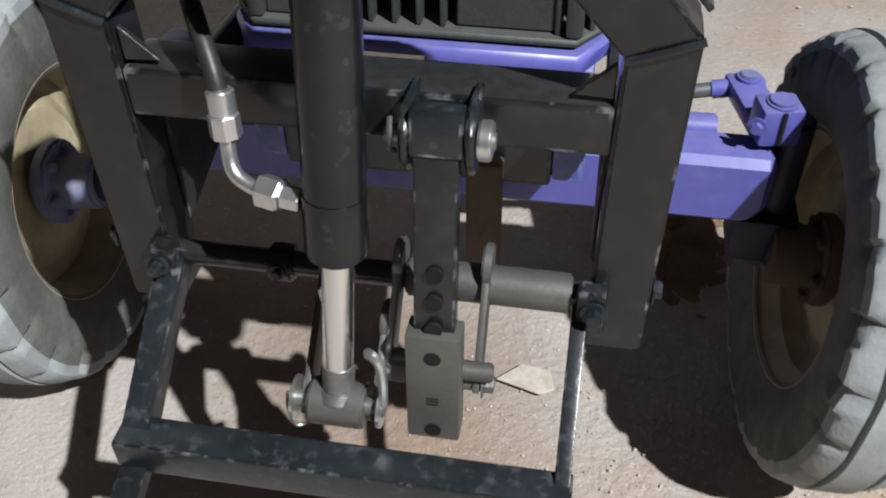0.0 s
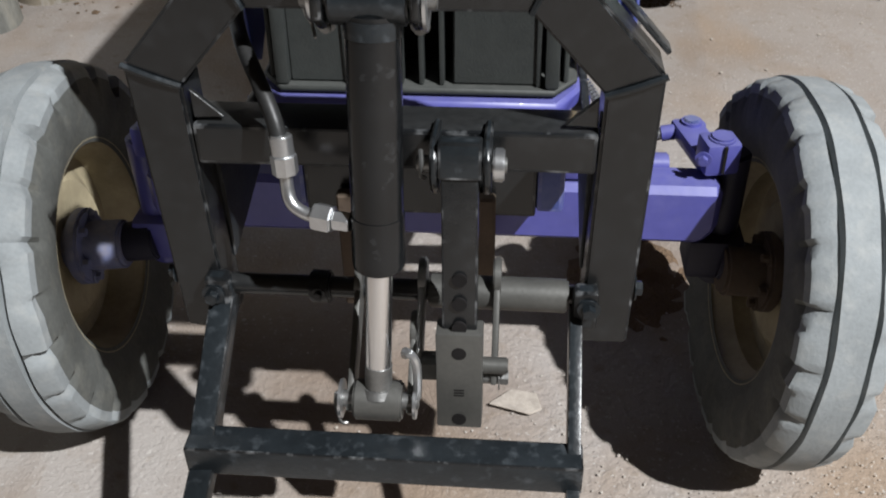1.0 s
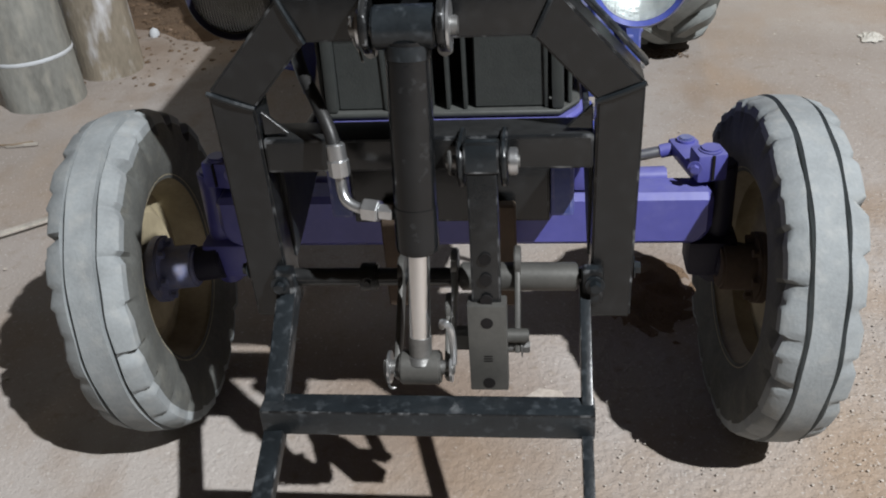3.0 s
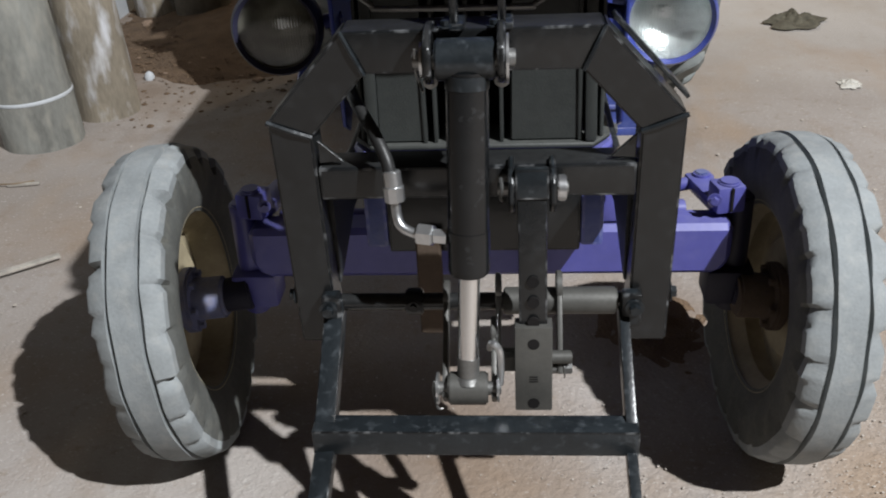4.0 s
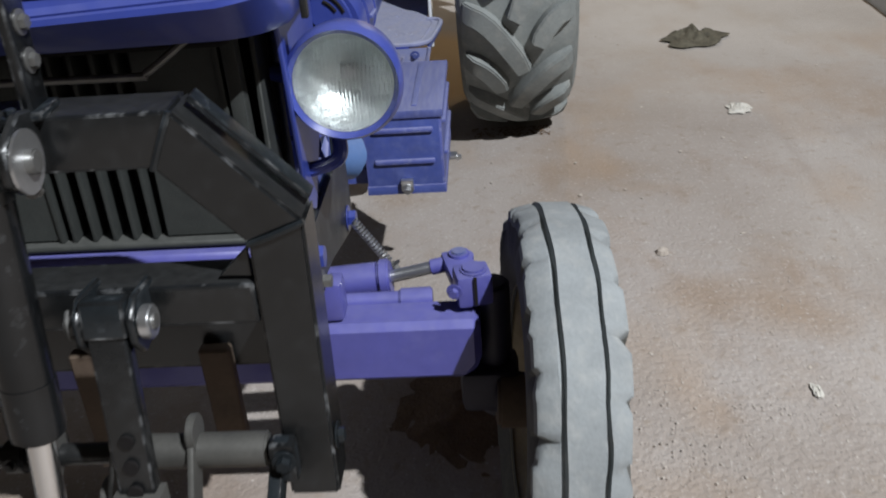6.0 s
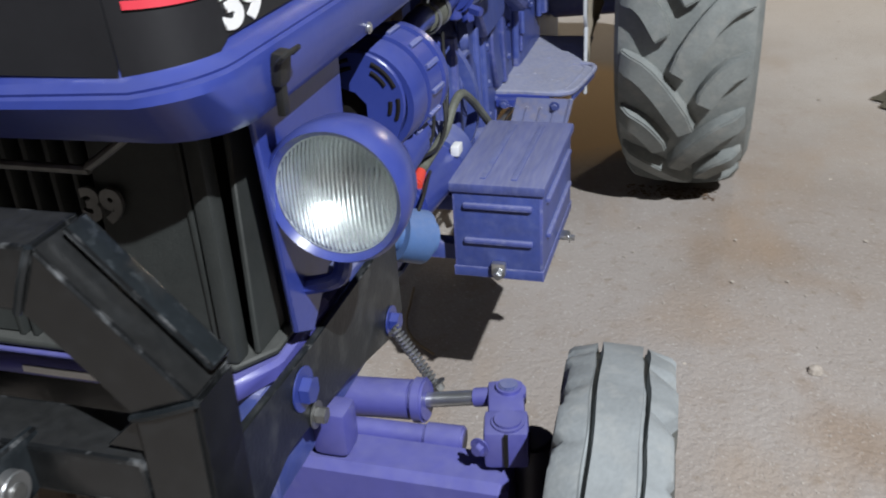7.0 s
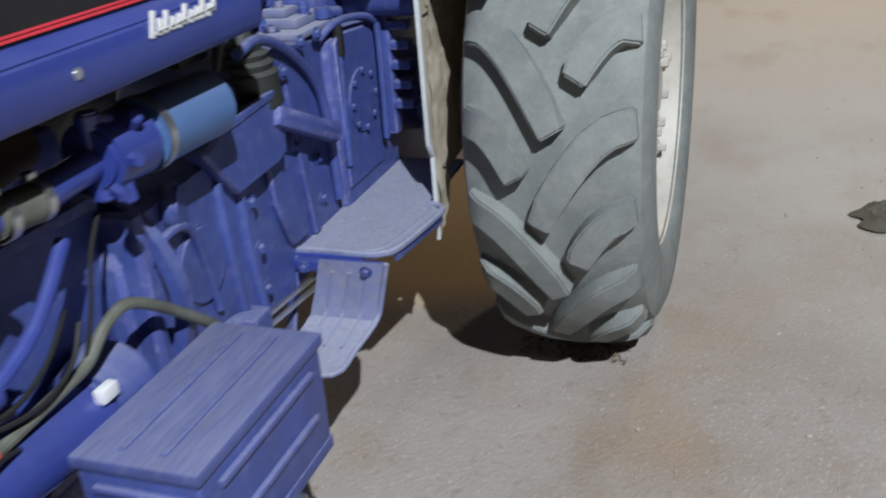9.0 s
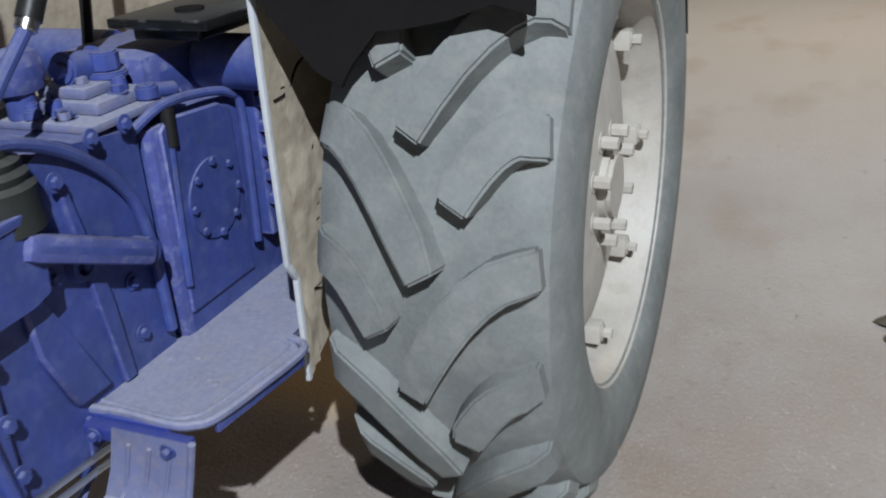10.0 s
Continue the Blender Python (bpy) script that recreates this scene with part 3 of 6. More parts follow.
    part("wheel_disc", Shape().lathe(disc, (x, cy, cz), (1, 0, 0), 72), RIM_WHITE, w)
    part("hub", Shape().rod((x - 0.02 * f, cy, cz), (x + 0.165 * f, cy, cz), 0.075, bevel=0.01), RIM_WHITE, w)
    for k in range(8):
        a = math.tau * (k + 0.5) / 8
        part("wheel_nut", Shape().bolt((x + 0.140 * f, cy + 0.115 * math.cos(a), cz + 0.115 * math.sin(a)), (f, 0, 0), 0.014, 0.034), RIM_WHITE, w)
    for k in range(8):
        a = math.tau * k / 8
        p = Vector((x + 0.112 * f, cy + 0.355 * math.cos(a), cz + 0.355 * math.sin(a)))
        lug = Shape().box(p, (0.05, 0.045, 0.045), 0.006)
        lug.bolt(p + Vector((0.025 * f, 0, 0)), (f, 0, 0), 0.012, 0.02)
        part("rim_lug", lug, RIM_WHITE, w)
    return w


rear_wheel(0.647, 1)
rear_wheel(-0.647, -1)

# front axle and steering
axle = group("front_axle", tractor, "purple box-section front axle")
part("beam", Shape().slab([(-0.515, 0.455), (-0.490, 0.424), (0.490, 0.424), (0.515, 0.455), (0.515, 0.543), (-0.515, 0.543)], 0.01, 0.095, "y", 0.012), PURPLE_FADED, axle)
part("pivot_block", Shape().span((-0.08, 0.118, 0.40), (0.08, 0.20, 0.60), 0.01), PURPLE_DUSTY, axle)
for x0, x1 in ((-0.135, -0.085), (0.075, 0.125)):
    part("pivot_strap", Shape().slab([(x0, 0.37), (x1, 0.37), (x1, 0.60), (x0, 0.60)], -0.128, -0.103, "y", 0.004), RUST, axle, "rusty brown pivot strap")
for sx in (1, -1):
    x = 0.538 * sx
    # right housing and both stubs have the shade there put into their colour
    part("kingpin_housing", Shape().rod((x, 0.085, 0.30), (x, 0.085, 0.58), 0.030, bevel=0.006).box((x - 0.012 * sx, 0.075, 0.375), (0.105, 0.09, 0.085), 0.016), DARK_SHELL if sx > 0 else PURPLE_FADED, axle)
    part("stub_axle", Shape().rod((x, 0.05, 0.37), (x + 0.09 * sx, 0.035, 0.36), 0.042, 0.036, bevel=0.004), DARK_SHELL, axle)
    arm = Shape().box((0.505 * sx, 0.066, 0.585), (0.062, 0.056, 0.060), 0.008, (0, 0, 12 * sx))
    arm.box((0.486 * sx, 0.15, 0.555), (0.055, 0.15, 0.03), 0.008, (0, 0, 14 * sx))
    arm.rod((0.508 * sx, 0.064, 0.610), (0.508 * sx, 0.064, 0.622), 0.023, bevel=0.004)
    part("steering_arm", arm, PURPLE_FADED, axle)
    part("clamp_bolt", Shape().bolt((0.475 * sx, 0.036, 0.59), (-0.3 * sx, -1, 0), 0.009, 0.01), PURPLE_FADED, axle)
    part("clamp_slot", Shape().box((0.511 * sx, 0.0365, 0.588), (0.005, 0.006, 0.052), 0.0), BACKING, axle)
part("post_stop", Shape().box((0.258, 0.045, 0.585), (0.055, 0.05, 0.075), 0.012), PURPLE_FADED, axle)

ram = group("steering_ram", tractor, "purple hydraulic steering ram with bright rod")
part("cylinder", Shape().rod((0.02, 0.20, 0.505), (0.325, 0.20, 0.527), 0.032, bevel=0.004).rod((0.325, 0.20, 0.527), (0.347, 0.20, 0.529), 0.036, bevel=0.004), PURPLE_FADED, ram)
part("piston_rod", Shape().rod((0.34, 0.20, 0.528), (0.44, 0.20, 0.549), 0.012), ZINC, ram)
part("rod_eye", Shape().rod((0.425, 0.20, 0.546), (0.46, 0.20, 0.553), 0.015).rod((0.478, 0.20, 0.540), (0.478, 0.20, 0.576), 0.027, bevel=0.008), PURPLE_FADED, ram)
part("eye_cap", Shape().rod((0.478, 0.20, 0.575), (0.478, 0.20, 0.580), 0.015, bevel=0.002), PURPLE_DUSTY, ram)
rod = group("tie_rod", tractor)
part("tube", Shape().rod((-0.46, 0.10, 0.53), (0.43, 0.115, 0.53), 0.017).rod((0.37, 0.113, 0.53), (0.43, 0.115, 0.53), 0.022, bevel=0.003), PURPLE_FADED, rod)

spring = group("return_spring", tractor, "grey coil spring on a stay")
coil = []
for k in range(0, 15 * 8 + 1):
    t = k / (15 * 8)
    base = Vector((0.28, 0.255, 0.622)).lerp(Vector((0.342, 0.25, 0.53)), t)
    a = math.tau * k / 8
    coil.append(base + 0.0085 * Vector((0.8 * math.cos(a), math.sin(a), 0.55 * math.cos(a))))
part("coil", Shape().pipe(coil, 0.0022, 5, 1), ZINC, spring)
part("stay", Shape().rod((0.28, 0.255, 0.622), (0.35, 0.25, 0.518), 0.004, segments=8).bolt((0.345, 0.25, 0.525), (0.55, -0.1, -0.8), 0.011, 0.012), STEEL, spring)

# grille and nose
grille = group("grille", tractor, "black dusty ribbed radiator grille")
part("backing", Shape().span((-0.235, 0.0, 0.775), (0.235, 0.03, 1.12), 0.004), BACKING, grille)
part("lower_rail", Shape().slab([(-0.245, -0.055), (-0.21, -0.105), (0.21, -0.105), (0.245, -0.055), (0.245, 0.05), (-0.245, 0.05)], 0.772, 0.782, "z", 0.003), PLASTIC, grille)
for lo, hi, y0 in ((-0.195, -0.105, -0.088), (0.055, 0.185, -0.088)):
    part("front_panel", Shape().slab([(lo, 0.783), (hi, 0.783), (hi - 0.004, 1.10), (lo + 0.004, 1.10)], y0, y0 + 0.012, "y", 0.003), PLASTIC, grille)
    part("panel_rib", Shape().bar((hi, y0 + 0.02, 0.783), (hi - 0.004, y0 + 0.02, 1.10), 0.008, 0.05, 0.002), PLASTIC, grille)
for k in range(5):
    xk = -0.085 + 0.031 * k
    part("slat", Shape().bar((xk, -0.07, 0.783), (xk, -0.07, 1.09), 0.007, 0.045, 0.002), PLASTIC, grille)
for sx in (1, -1):
    part("side_mesh", Shape().slab([(-0.075, 0.783), (0.04, 0.783), (0.03, 1.10), (-0.06, 1.10)], 0.222 * sx, 0.230 * sx, "x", 0.002), PLASTIC, grille)
    part("corner_rib", Shape().bar((0.205 * sx, -0.088, 0.783), (0.20 * sx, -0.08, 1.10), 0.022, 0.03, 0.006), PLASTIC, grille)
badge = Shape().pipe([(-0.23, -0.135, 1.098), (-0.18, -0.14, 1.060), (-0.16, -0.14, 1.053), (0.08, -0.14, 1.050), (0.10, -0.14, 1.054), (0.160, -0.135, 1.094)], 0.0055, 8, 4)
part("trim_rod", badge, STEEL, grille)
me = text_mesh("39", 0.055, 0.003)
me.materials.append(STEEL)
mark = new("badge_number", me)
mark.parent = grille
mark.matrix_basis = Matrix.Translation((0.045, -0.098, 0.968)) @ Matrix.Rotation(radians(90), 4, "X")
tagged(mark, "bright outlined number badge")
part("brow", Shape().slab([(-0.215, 1.075), (0.20, 1.075), (0.26, 1.12), (-0.26, 1.12)], -0.115, -0.02, "y", 0.006), BACKING, grille)

chassis = group("front_support", tractor, "purple cast front support with cross bar")
part("cross_bar", Shape().slab([(-0.25, -0.06), (-0.215, -0.122), (0.215, -0.122), (0.25, -0.06), (0.25, 0.10), (-0.25, 0.10)], 0.738, 0.768, "z", 0.006), PURPLE_FADED, chassis)
part("number_plate_strip", Shape().span((-0.09, -0.1245, 0.748), (0.02, -0.1225, 0.758), 0.0), WHITE, chassis, "worn white lettering strip")
for sx in (1, -1):
    part("side_rail", Shape().span((0.19 * sx, -0.10, 0.56), (0.235 * sx, 0.30, 0.74), 0.008), PURPLE_DUSTY, chassis)
part("front_plate", Shape().span((-0.19, -0.10, 0.55), (0.19, -0.07, 0.74), 0.006), BLACK, chassis)


def headlight(x, shell, mirror, label):
    h = group("headlight", tractor, label)
    o = (x, -0.045, 0.994)
    bowl = [(-0.004, 0.073), (-0.012, 0.080), (-0.002, 0.086), (0.022, 0.085), (0.05, 0.080), (0.08, 0.062), (0.10, 0.035), (0.108, 0.0)]
    inner = [(0.075, 0.0), (0.07, 0.03), (0.045, 0.058), (0.006, 0.073)]
    part("bowl", Shape().lathe(bowl + inner, o, (0, 1, 0), 48), shell, h)
    part("reflector", Shape().lathe([(0.0, 0.0725), (0.03, 0.062), (0.055, 0.035), (0.06, 0.008), (0.058, 0.0)], o, (0, 1, 0), 40), mirror, h)
    part("lens", Shape().lathe([(-0.004, 0.0725), (-0.011, 0.06), (-0.016, 0.03), (-0.018, 0.0), (-0.014, 0.0), (-0.012, 0.03), (-0.006, 0.06), (0.0, 0.07)], o, (0, 1, 0), 40), LENS, h).visible_shadow = False
    sx = 1 if x > 0 else -1
    part("bracket", Shape().pipe([(x - 0.03 * sx, 0.02, 0.90), (x - 0.03 * sx, 0.0, 0.86), (x - 0.09 * sx, 0.0, 0.84)], 0.012), PURPLE, h)
    part("mounting_stub", Shape().rod((x - 0.08 * sx, 0.0, 0.995), (x - 0.115 * sx, 0.01, 1.0), 0.014), PURPLE, h)
    part("bulb", Shape().rod((x, -0.002, 0.994), (x, 0.05, 0.994), 0.011, bevel=0.004), ZINC, h)
    return h


headlight(0.344, PURPLE, REFLECTOR, "round purple headlight with bright fluted glass")
headlight(-0.375, DARK_SHELL, DULL_REFLECTOR, "round dark headlight with dull reflector and fluted glass")
for sx in (1, -1):
    p = group("side_panel", tractor)
    part("sheet", Shape().slab([(-0.075, 1.10), (0.18, 1.115), (0.172, 0.985), (0.10, 0.86), (0.0, 0.775), (-0.045, 0.80)], 0.262 * sx, 0.270 * sx, "x", 0.002), PURPLE, p)

# bonnet
bonnet = group("bonnet", tractor, "purple bonnet with black side decal")
LEVELS = [(0.272, -0.165, 1.108, -0.004), (0.296, -0.182, 1.105, -0.004), (0.304, -0.188, 1.116, -0.006), (0.307, -0.226, 1.162, -0.016), (0.3045, -0.2245, 1.172, -0.019), (0.2995, -0.218, 1.1745, -0.020), (0.3005, -0.219, 1.1775, -0.020),
          (0.291, -0.208, 1.184, -0.020), (0.286, -0.203, 1.194, -0.018), (0.268, -0.188, 1.315, 0.0), (0.250, -0.172, 1.395, 0.0), (0.205, -0.135, 1.455, 0.0),
          (0.12, -0.06, 1.487, 0.0), (0.03, 0.02, 1.497, 0.0)]


def bonnet_line(wide, nose, z, rise):
    """One level of the bonnet in plan: side, rounded corner, front, and back again; the front may rise or drop."""
    r = min(0.075, wide * 0.6)
    half = [(wide, y, z) for y in (1.318, 1.0, 0.7, 0.4, 0.1, -0.05)]
    for k in range(8):
        a = radians(90 * k / 7)
        half.append((wide - r + r * math.cos(a), nose + r - r * math.sin(a), z + rise * (k / 7) ** 2 * 0.5))
    half += [(wide - r - (wide - r) * q, nose - 0.004 * q, z + rise * (0.5 + 0.5 * q)) for q in (0.35, 0.7)]
    return half + [(0.0, nose - 0.004, z + rise)] + [(-x, y, zz) for x, y, zz in reversed(half)]


s = Shape()
rings = [[s.bm.verts.new(p) for p in bonnet_line(*level)] for level in LEVELS]
for a, b in zip(rings, rings[1:]):
    for k in range(len(a) - 1):
        s.bm.faces.new((a[k], a[k + 1], b[k + 1], b[k]))
s.bm.faces.new(rings[-1])
part("shell", s, PURPLE, bonnet)
part("underside", Shape().span((-0.255, -0.17, 1.130), (0.27, 1.31, 1.136), 0.0).span((-0.25, 1.296, 1.136), (0.25, 1.304, 1.44), 0.0), BACKING, bonnet)


def side_strip(name, y0, y1, z0, z1, mat, sx, off=0.0025, lean=0.0, label=""):
    """A flat strip laid on the sloping bonnet side."""
    def px(z):
        return (0.286 - (z - 1.194) * 0.149 + off) * sx
    st = Shape()
    v = [st.bm.verts.new(q) for q in ((px(z0), y0, z0), (px(z0), y1, z0), (px(z1), y1 + lean, z1), (px(z1), y0 + lean, z1))]
    v2 = [st.bm.verts.new(q) for q in ((px(z0) - 0.002 * sx, y0, z0), (px(z0) - 0.002 * sx, y1, z0), (px(z1) - 0.002 * sx, y1 + lean, z1), (px(z1) - 0.002 * sx, y0 + lean, z1))]
    st.bm.faces.new(v), st.bm.faces.new(v2[::-1])
    for k in range(4):
        st.bm.faces.new((v[k], v2[k], v2[(k + 1) % 4], v[(k + 1) % 4]))
    return part(name, st, mat, bonnet, label)


for sx in (1, -1):
    side_strip("decal", -0.128, 1.25, 1.197, 1.312, DECAL, sx)
    side_strip("red_line", 0.10, 1.15, 1.1995, 1.2030, RED, sx, 0.0045)
    side_strip("red_line", 0.10, 1.15, 1.2045, 1.2075, RED, sx, 0.0045)
    side_strip("red_line", -0.128, 0.10, 1.240, 1.2465, RED, sx, 0.0045)
for k, (y0, wide) in enumerate(((0.30, 0.036), (0.352, 0.036), (0.402, 0.05), (0.47, 0.036), (0.522, 0.036), (0.575, 0.036), (0.63, 0.036))):
    side_strip("lettering_bar", y0, y0 + wide, 1.2145, 1.262, WHITE, 1, 0.0045, 0.008)

# the decal carried round the nose corner
for lo, hi, mat, off, name in ((1.186, 1.312, DECAL, 0.0025, "decal"), (1.2385, 1.2465, RED, 0.0045, "red_line")):
    st = Shape()
    lines = []
    for z in (lo, hi):
        q = (z - 1.194) / 0.121
        wide, nose = 0.286 - 0.018 * q + off, -0.203 + 0.015 * q - off
        row = []
        for k in range(8 if mat == DECAL else 7):
            a = radians(90 * k / 7)
            low = (-0.009 * (k / 7) ** 2 if z == lo and mat == DECAL else 0.0) + (0.011 if z == lo and mat == DECAL and k == 0 else 0.0)
            row.append(st.bm.verts.new((wide - 0.075 + 0.075 * math.cos(a), nose + 0.075 - 0.075 * math.sin(a), z + low)))
        lines.append(row)
    for k in range(len(lines[0]) - 1):
        st.bm.faces.new((lines[0][k], lines[0][k + 1], lines[1][k + 1], lines[1][k]))
    part(name, st, mat, bonnet)


st = Shape()
face = [st.bm.verts.new(q) for q in ((-0.212, -0.2075, 1.177), (0.0, -0.2115, 1.177), (0.212, -0.2075, 1.177), (0.196, -0.1925, 1.312), (0.0, -0.1965, 1.312), (-0.196, -0.1925, 1.312))]
back = [st.bm.verts.new(v.co + Vector((0, 0.004, 0))) for v in face]
st.bm.faces.new((face[0], face[1], face[4], face[5])), st.bm.faces.new((face[1], face[2], face[3], face[4]))
for k in range(6):
    st.bm.faces.new((face[k], back[k], back[(k + 1) % 6], face[(k + 1) % 6]))
part("nose_panel", st, DECAL, bonnet, "black panel across the bonnet's nose")
me = text_mesh("39", 0.054, 0.001)
me.materials.append(WHITE)
digits = new("model_number", me)
digits.parent = bonnet
digits.matrix_basis = Matrix.Translation((0.2890, -0.132, 1.2035)) @ Matrix(((0, -0.147, 0.99, 0), (1.6, 0, 0, 0), (0, 0.99, 0.147, 0), (0, 0, 0, 1)))
tagged(digits, "white model number")
for k, (h, dz) in enumerate(((0.036, 0.002), (0.022, -0.004), (0.030, 0.0), (0.018, -0.005), (0.020, -0.005), (0.028, 0.001), (0.018, -0.005), (0.019, -0.004), (0.030, 0.001), (0.018, -0.005), (0.024, 0.003))):
    part("script_stroke", Shape().box((0.3085, 1.02 + 0.0155 * k, 1.168 + dz), (0.002, 0.010, h), 0.0005, (-18, 0, 0)), WHITE, bonnet, "white script lettering")
part("script_underline", Shape().box((0.3085, 1.10, 1.160), (0.002, 0.15, 0.005), 0.0005, (2, 0, 0)), WHITE, bonnet)
for y, z in ((0.203, 1.118), (0.86, 1.145)):
    part("clip", Shape().rod((0.30, y, z), (0.309, y, z), 0.008, segments=14, bevel=0.002), ZINC, bonnet)
latch = Shape().box((0.312, -0.075, 1.150), (0.014, 0.026, 0.036), 0.004, (0, 10, 0)).box((0.309, -0.075, 1.118), (0.01, 0.014, 0.04), 0.003)
latch.pipe([(0.318, -0.092, 1.160), (0.328, -0.09, 1.168), (0.328, -0.06, 1.168), (0.318, -0.058, 1.160)], 0.003, 6, 3)
part("latch", latch, HOSE, bonnet, "dull black bonnet latch")
# engine
engine = group("engine", tractor, "purple-painted diesel engine")
part("block", Shape().span((-0.15, 0.30, 0.47), (0.105, 1.08, 0.90), 0.02).span((-0.13, 0.34, 0.42), (0.11, 1.02, 0.50), 0.02), PURPLE_DUSTY, engine)
part("cylinder_head", Shape().span((-0.14, 0.34, 0.90), (0.085, 1.05, 1.02), 0.015), PURPLE_DUSTY, engine)
part("rocker_cover", Shape().span((-0.10, 0.36, 1.02), (0.06, 1.02, 1.09), 0.02), PURPLE, engine)
man = Shape().pipe([(0.10, 0.42, 0.985), (0.11, 0.55, 1.0), (0.11, 0.70, 1.005), (0.11, 0.85, 1.01), (0.10, 0.95, 1.02)], 0.034, 14, 5)
part("exhaust_manifold", man, RUST, engine, "rusty brown exhaust manifold")
for y in (0.48, 0.64, 0.80):
    part("manifold_flange", Shape().box((0.115, y, 0.975), (0.05, 0.055, 0.07), 0.008), RUST, engine)
part("radiator", Shape().span((-0.22, 0.03, 0.70), (0.22, 0.11, 1.10), 0.008), BACKING, engine)
part("fan_shroud", Shape().span((-0.21, 0.11, 0.74), (0.21, 0.17, 1.08), 0.02), BACKING, engine)
part("timing_cover", Shape().span((-0.14, 0.24, 0.50), (0.14, 0.31, 0.96), 0.03), PURPLE_DUSTY, engine)

alternator = group("alternator", tractor, "purple slotted alternator")
AC = Vector((0.250, 0.300, 0.982))
AX = Vector((0.10, 0.99, 0.03)).normalized()
part("body", Shape().lathe([(0.004, 0.0), (0.004, 0.066), (0.0, 0.070), (0.0, 0.080), (0.008, 0.083), (0.045, 0.083), (0.048, 0.074), (0.052, 0.074), (0.055, 0.085), (0.10, 0.085), (0.103, 0.076), (0.108, 0.076), (0.112, 0.086), (0.13, 0.084), (0.148, 0.066), (0.152, 0.0)], AC, AX, 44), PURPLE, alternator)
part("fan_recess", Shape().rod(AC + AX * 0.0005, AC + AX * 0.0035, 0.066), BACKING, alternator, "dark fan opening")
for k in range(14):
    a = math.tau * k / 14
    way = Vector((math.cos(a), -0.1 * math.cos(a), math.sin(a)))
    part("cooling_fin", Shape().bar(AC + AX * 0.058 + way * 0.086, AC + AX * 0.098 + way * 0.086, 0.008, 0.008, 0.002, tuple(way)), PURPLE_DUSTY, alternator)
CX, CZ = 0.247, 0.988
comma = [(CX + 0.072 * math.cos(radians(a)), CZ + 0.074 * math.sin(radians(a))) for a in range(165, -31, -13)]
comma += [(0.292, 0.905), (0.276, 0.872), (0.252, 0.852), (0.228, 0.885), (0.243, 0.930), (0.262, 0.965), (0.262, 0.985), (0.245, 1.003), (0.222, 1.010)]
part("guard_plate", Shape().slab(comma, 0.284, 0.292, "y", 0.002), PURPLE, alternator, "comma-shaped slotted fan guard")
for r, spans in ((0.062, ((98, 138), (22, 66), (-24, 6))), (0.050, ((96, 142), (30, 62), (-20, 2)))):
    for a0, a1 in spans:
        pts = [(CX + r * math.cos(radians(a)), 0.2842, CZ + r * math.sin(radians(a))) for a in np.linspace(a0, a1, 7).tolist()]
        part("vent_slot", Shape().pipe(pts, 0.0034, 6, 2), BACKING, alternator)
part("through_bolt", Shape().rod((0.225, 0.29, 0.905), (0.24, 0.44, 0.90), 0.008), ZINC, alternator)
part("mount", Shape().pipe([(0.23, 0.42, 0.90), (0.20, 0.46, 0.86), (0.13, 0.46, 0.84)], 0.016).bolt((0.262, 0.44, 0.905), (0.6, -0.2, -0.7), 0.01, 0.01), PURPLE_DUSTY, alternator)

hose = group("coolant_pipe", tractor, "purple bent coolant pipe with clamp")
part("pipe", Shape().pipe([(0.20, 0.60, 0.82), (0.20, 0.598, 0.92), (0.20, 0.635, 0.968), (0.20, 0.72, 0.99), (0.20, 0.80, 0.982)], 0.023, 14), PURPLE, hose)
part("coupling", Shape().rod((0.2, 0.77, 0.985), (0.2, 0.865, 0.977), 0.027, bevel=0.003), HOSE_GREEN, hose, "dull grey-green rubber coupling")
for y in (0.785, 0.85):
    part("clamp", Shape().lathe([(-0.007, 0.029), (-0.007, 0.031), (0.007, 0.031), (0.007, 0.029)], (0.2, y, 0.981), (0, 1, -0.05), 28).box((0.2, y, 1.014), (0.014, 0.016, 0.012), 0.002), ZINC, hose)
filt = group("fuel_filter", tractor, "blue canister filter on a purple casting")
part("canister", Shape().rod((0.2, 1.07, 0.993), (0.2, 1.285, 0.985), 0.056, segments=36, bevel=0.012), FILTER_BLUE, filt)
part("canister_band", Shape().lathe([(-0.008, 0.057), (-0.008, 0.0595), (0.008, 0.0595), (0.008, 0.057)], (0.2, 1.09, 0.992), (0, 1, 0), 36), ZINC, filt)
part("filter_head", Shape().rod((0.2, 0.965, 0.995), (0.2, 1.07, 0.993), 0.052, 0.056, bevel=0.008), PURPLE, filt)
part("inlet_pipe", Shape().rod((0.2, 0.86, 0.982), (0.2, 0.98, 0.99), 0.024), PURPLE, filt)
part("bleed_boss", Shape().rod((0.2, 0.98, 0.93), (0.2, 0.98, 1.06), 0.018, bevel=0.004), PURPLE, filt)
part("outlet_boss", Shape().rod((0.225, 1.0, 0.92), (0.21, 1.0, 1.05), 0.014, bevel=0.003), PURPLE, filt)
for p, q in (((0.25, 0.99, 0.99), (0.27, 0.985, 0.99)), ((0.24, 1.02, 1.03), (0.255, 1.015, 1.045)), ((0.245, 0.95, 0.96), (0.27, 0.94, 0.955))):
    part("union", Shape().rod(p, q, 0.011, segments=6, bevel=0.002), PURPLE, filt)
oil = group("oil_filter", tractor, "bright blue spin-on oil filter")
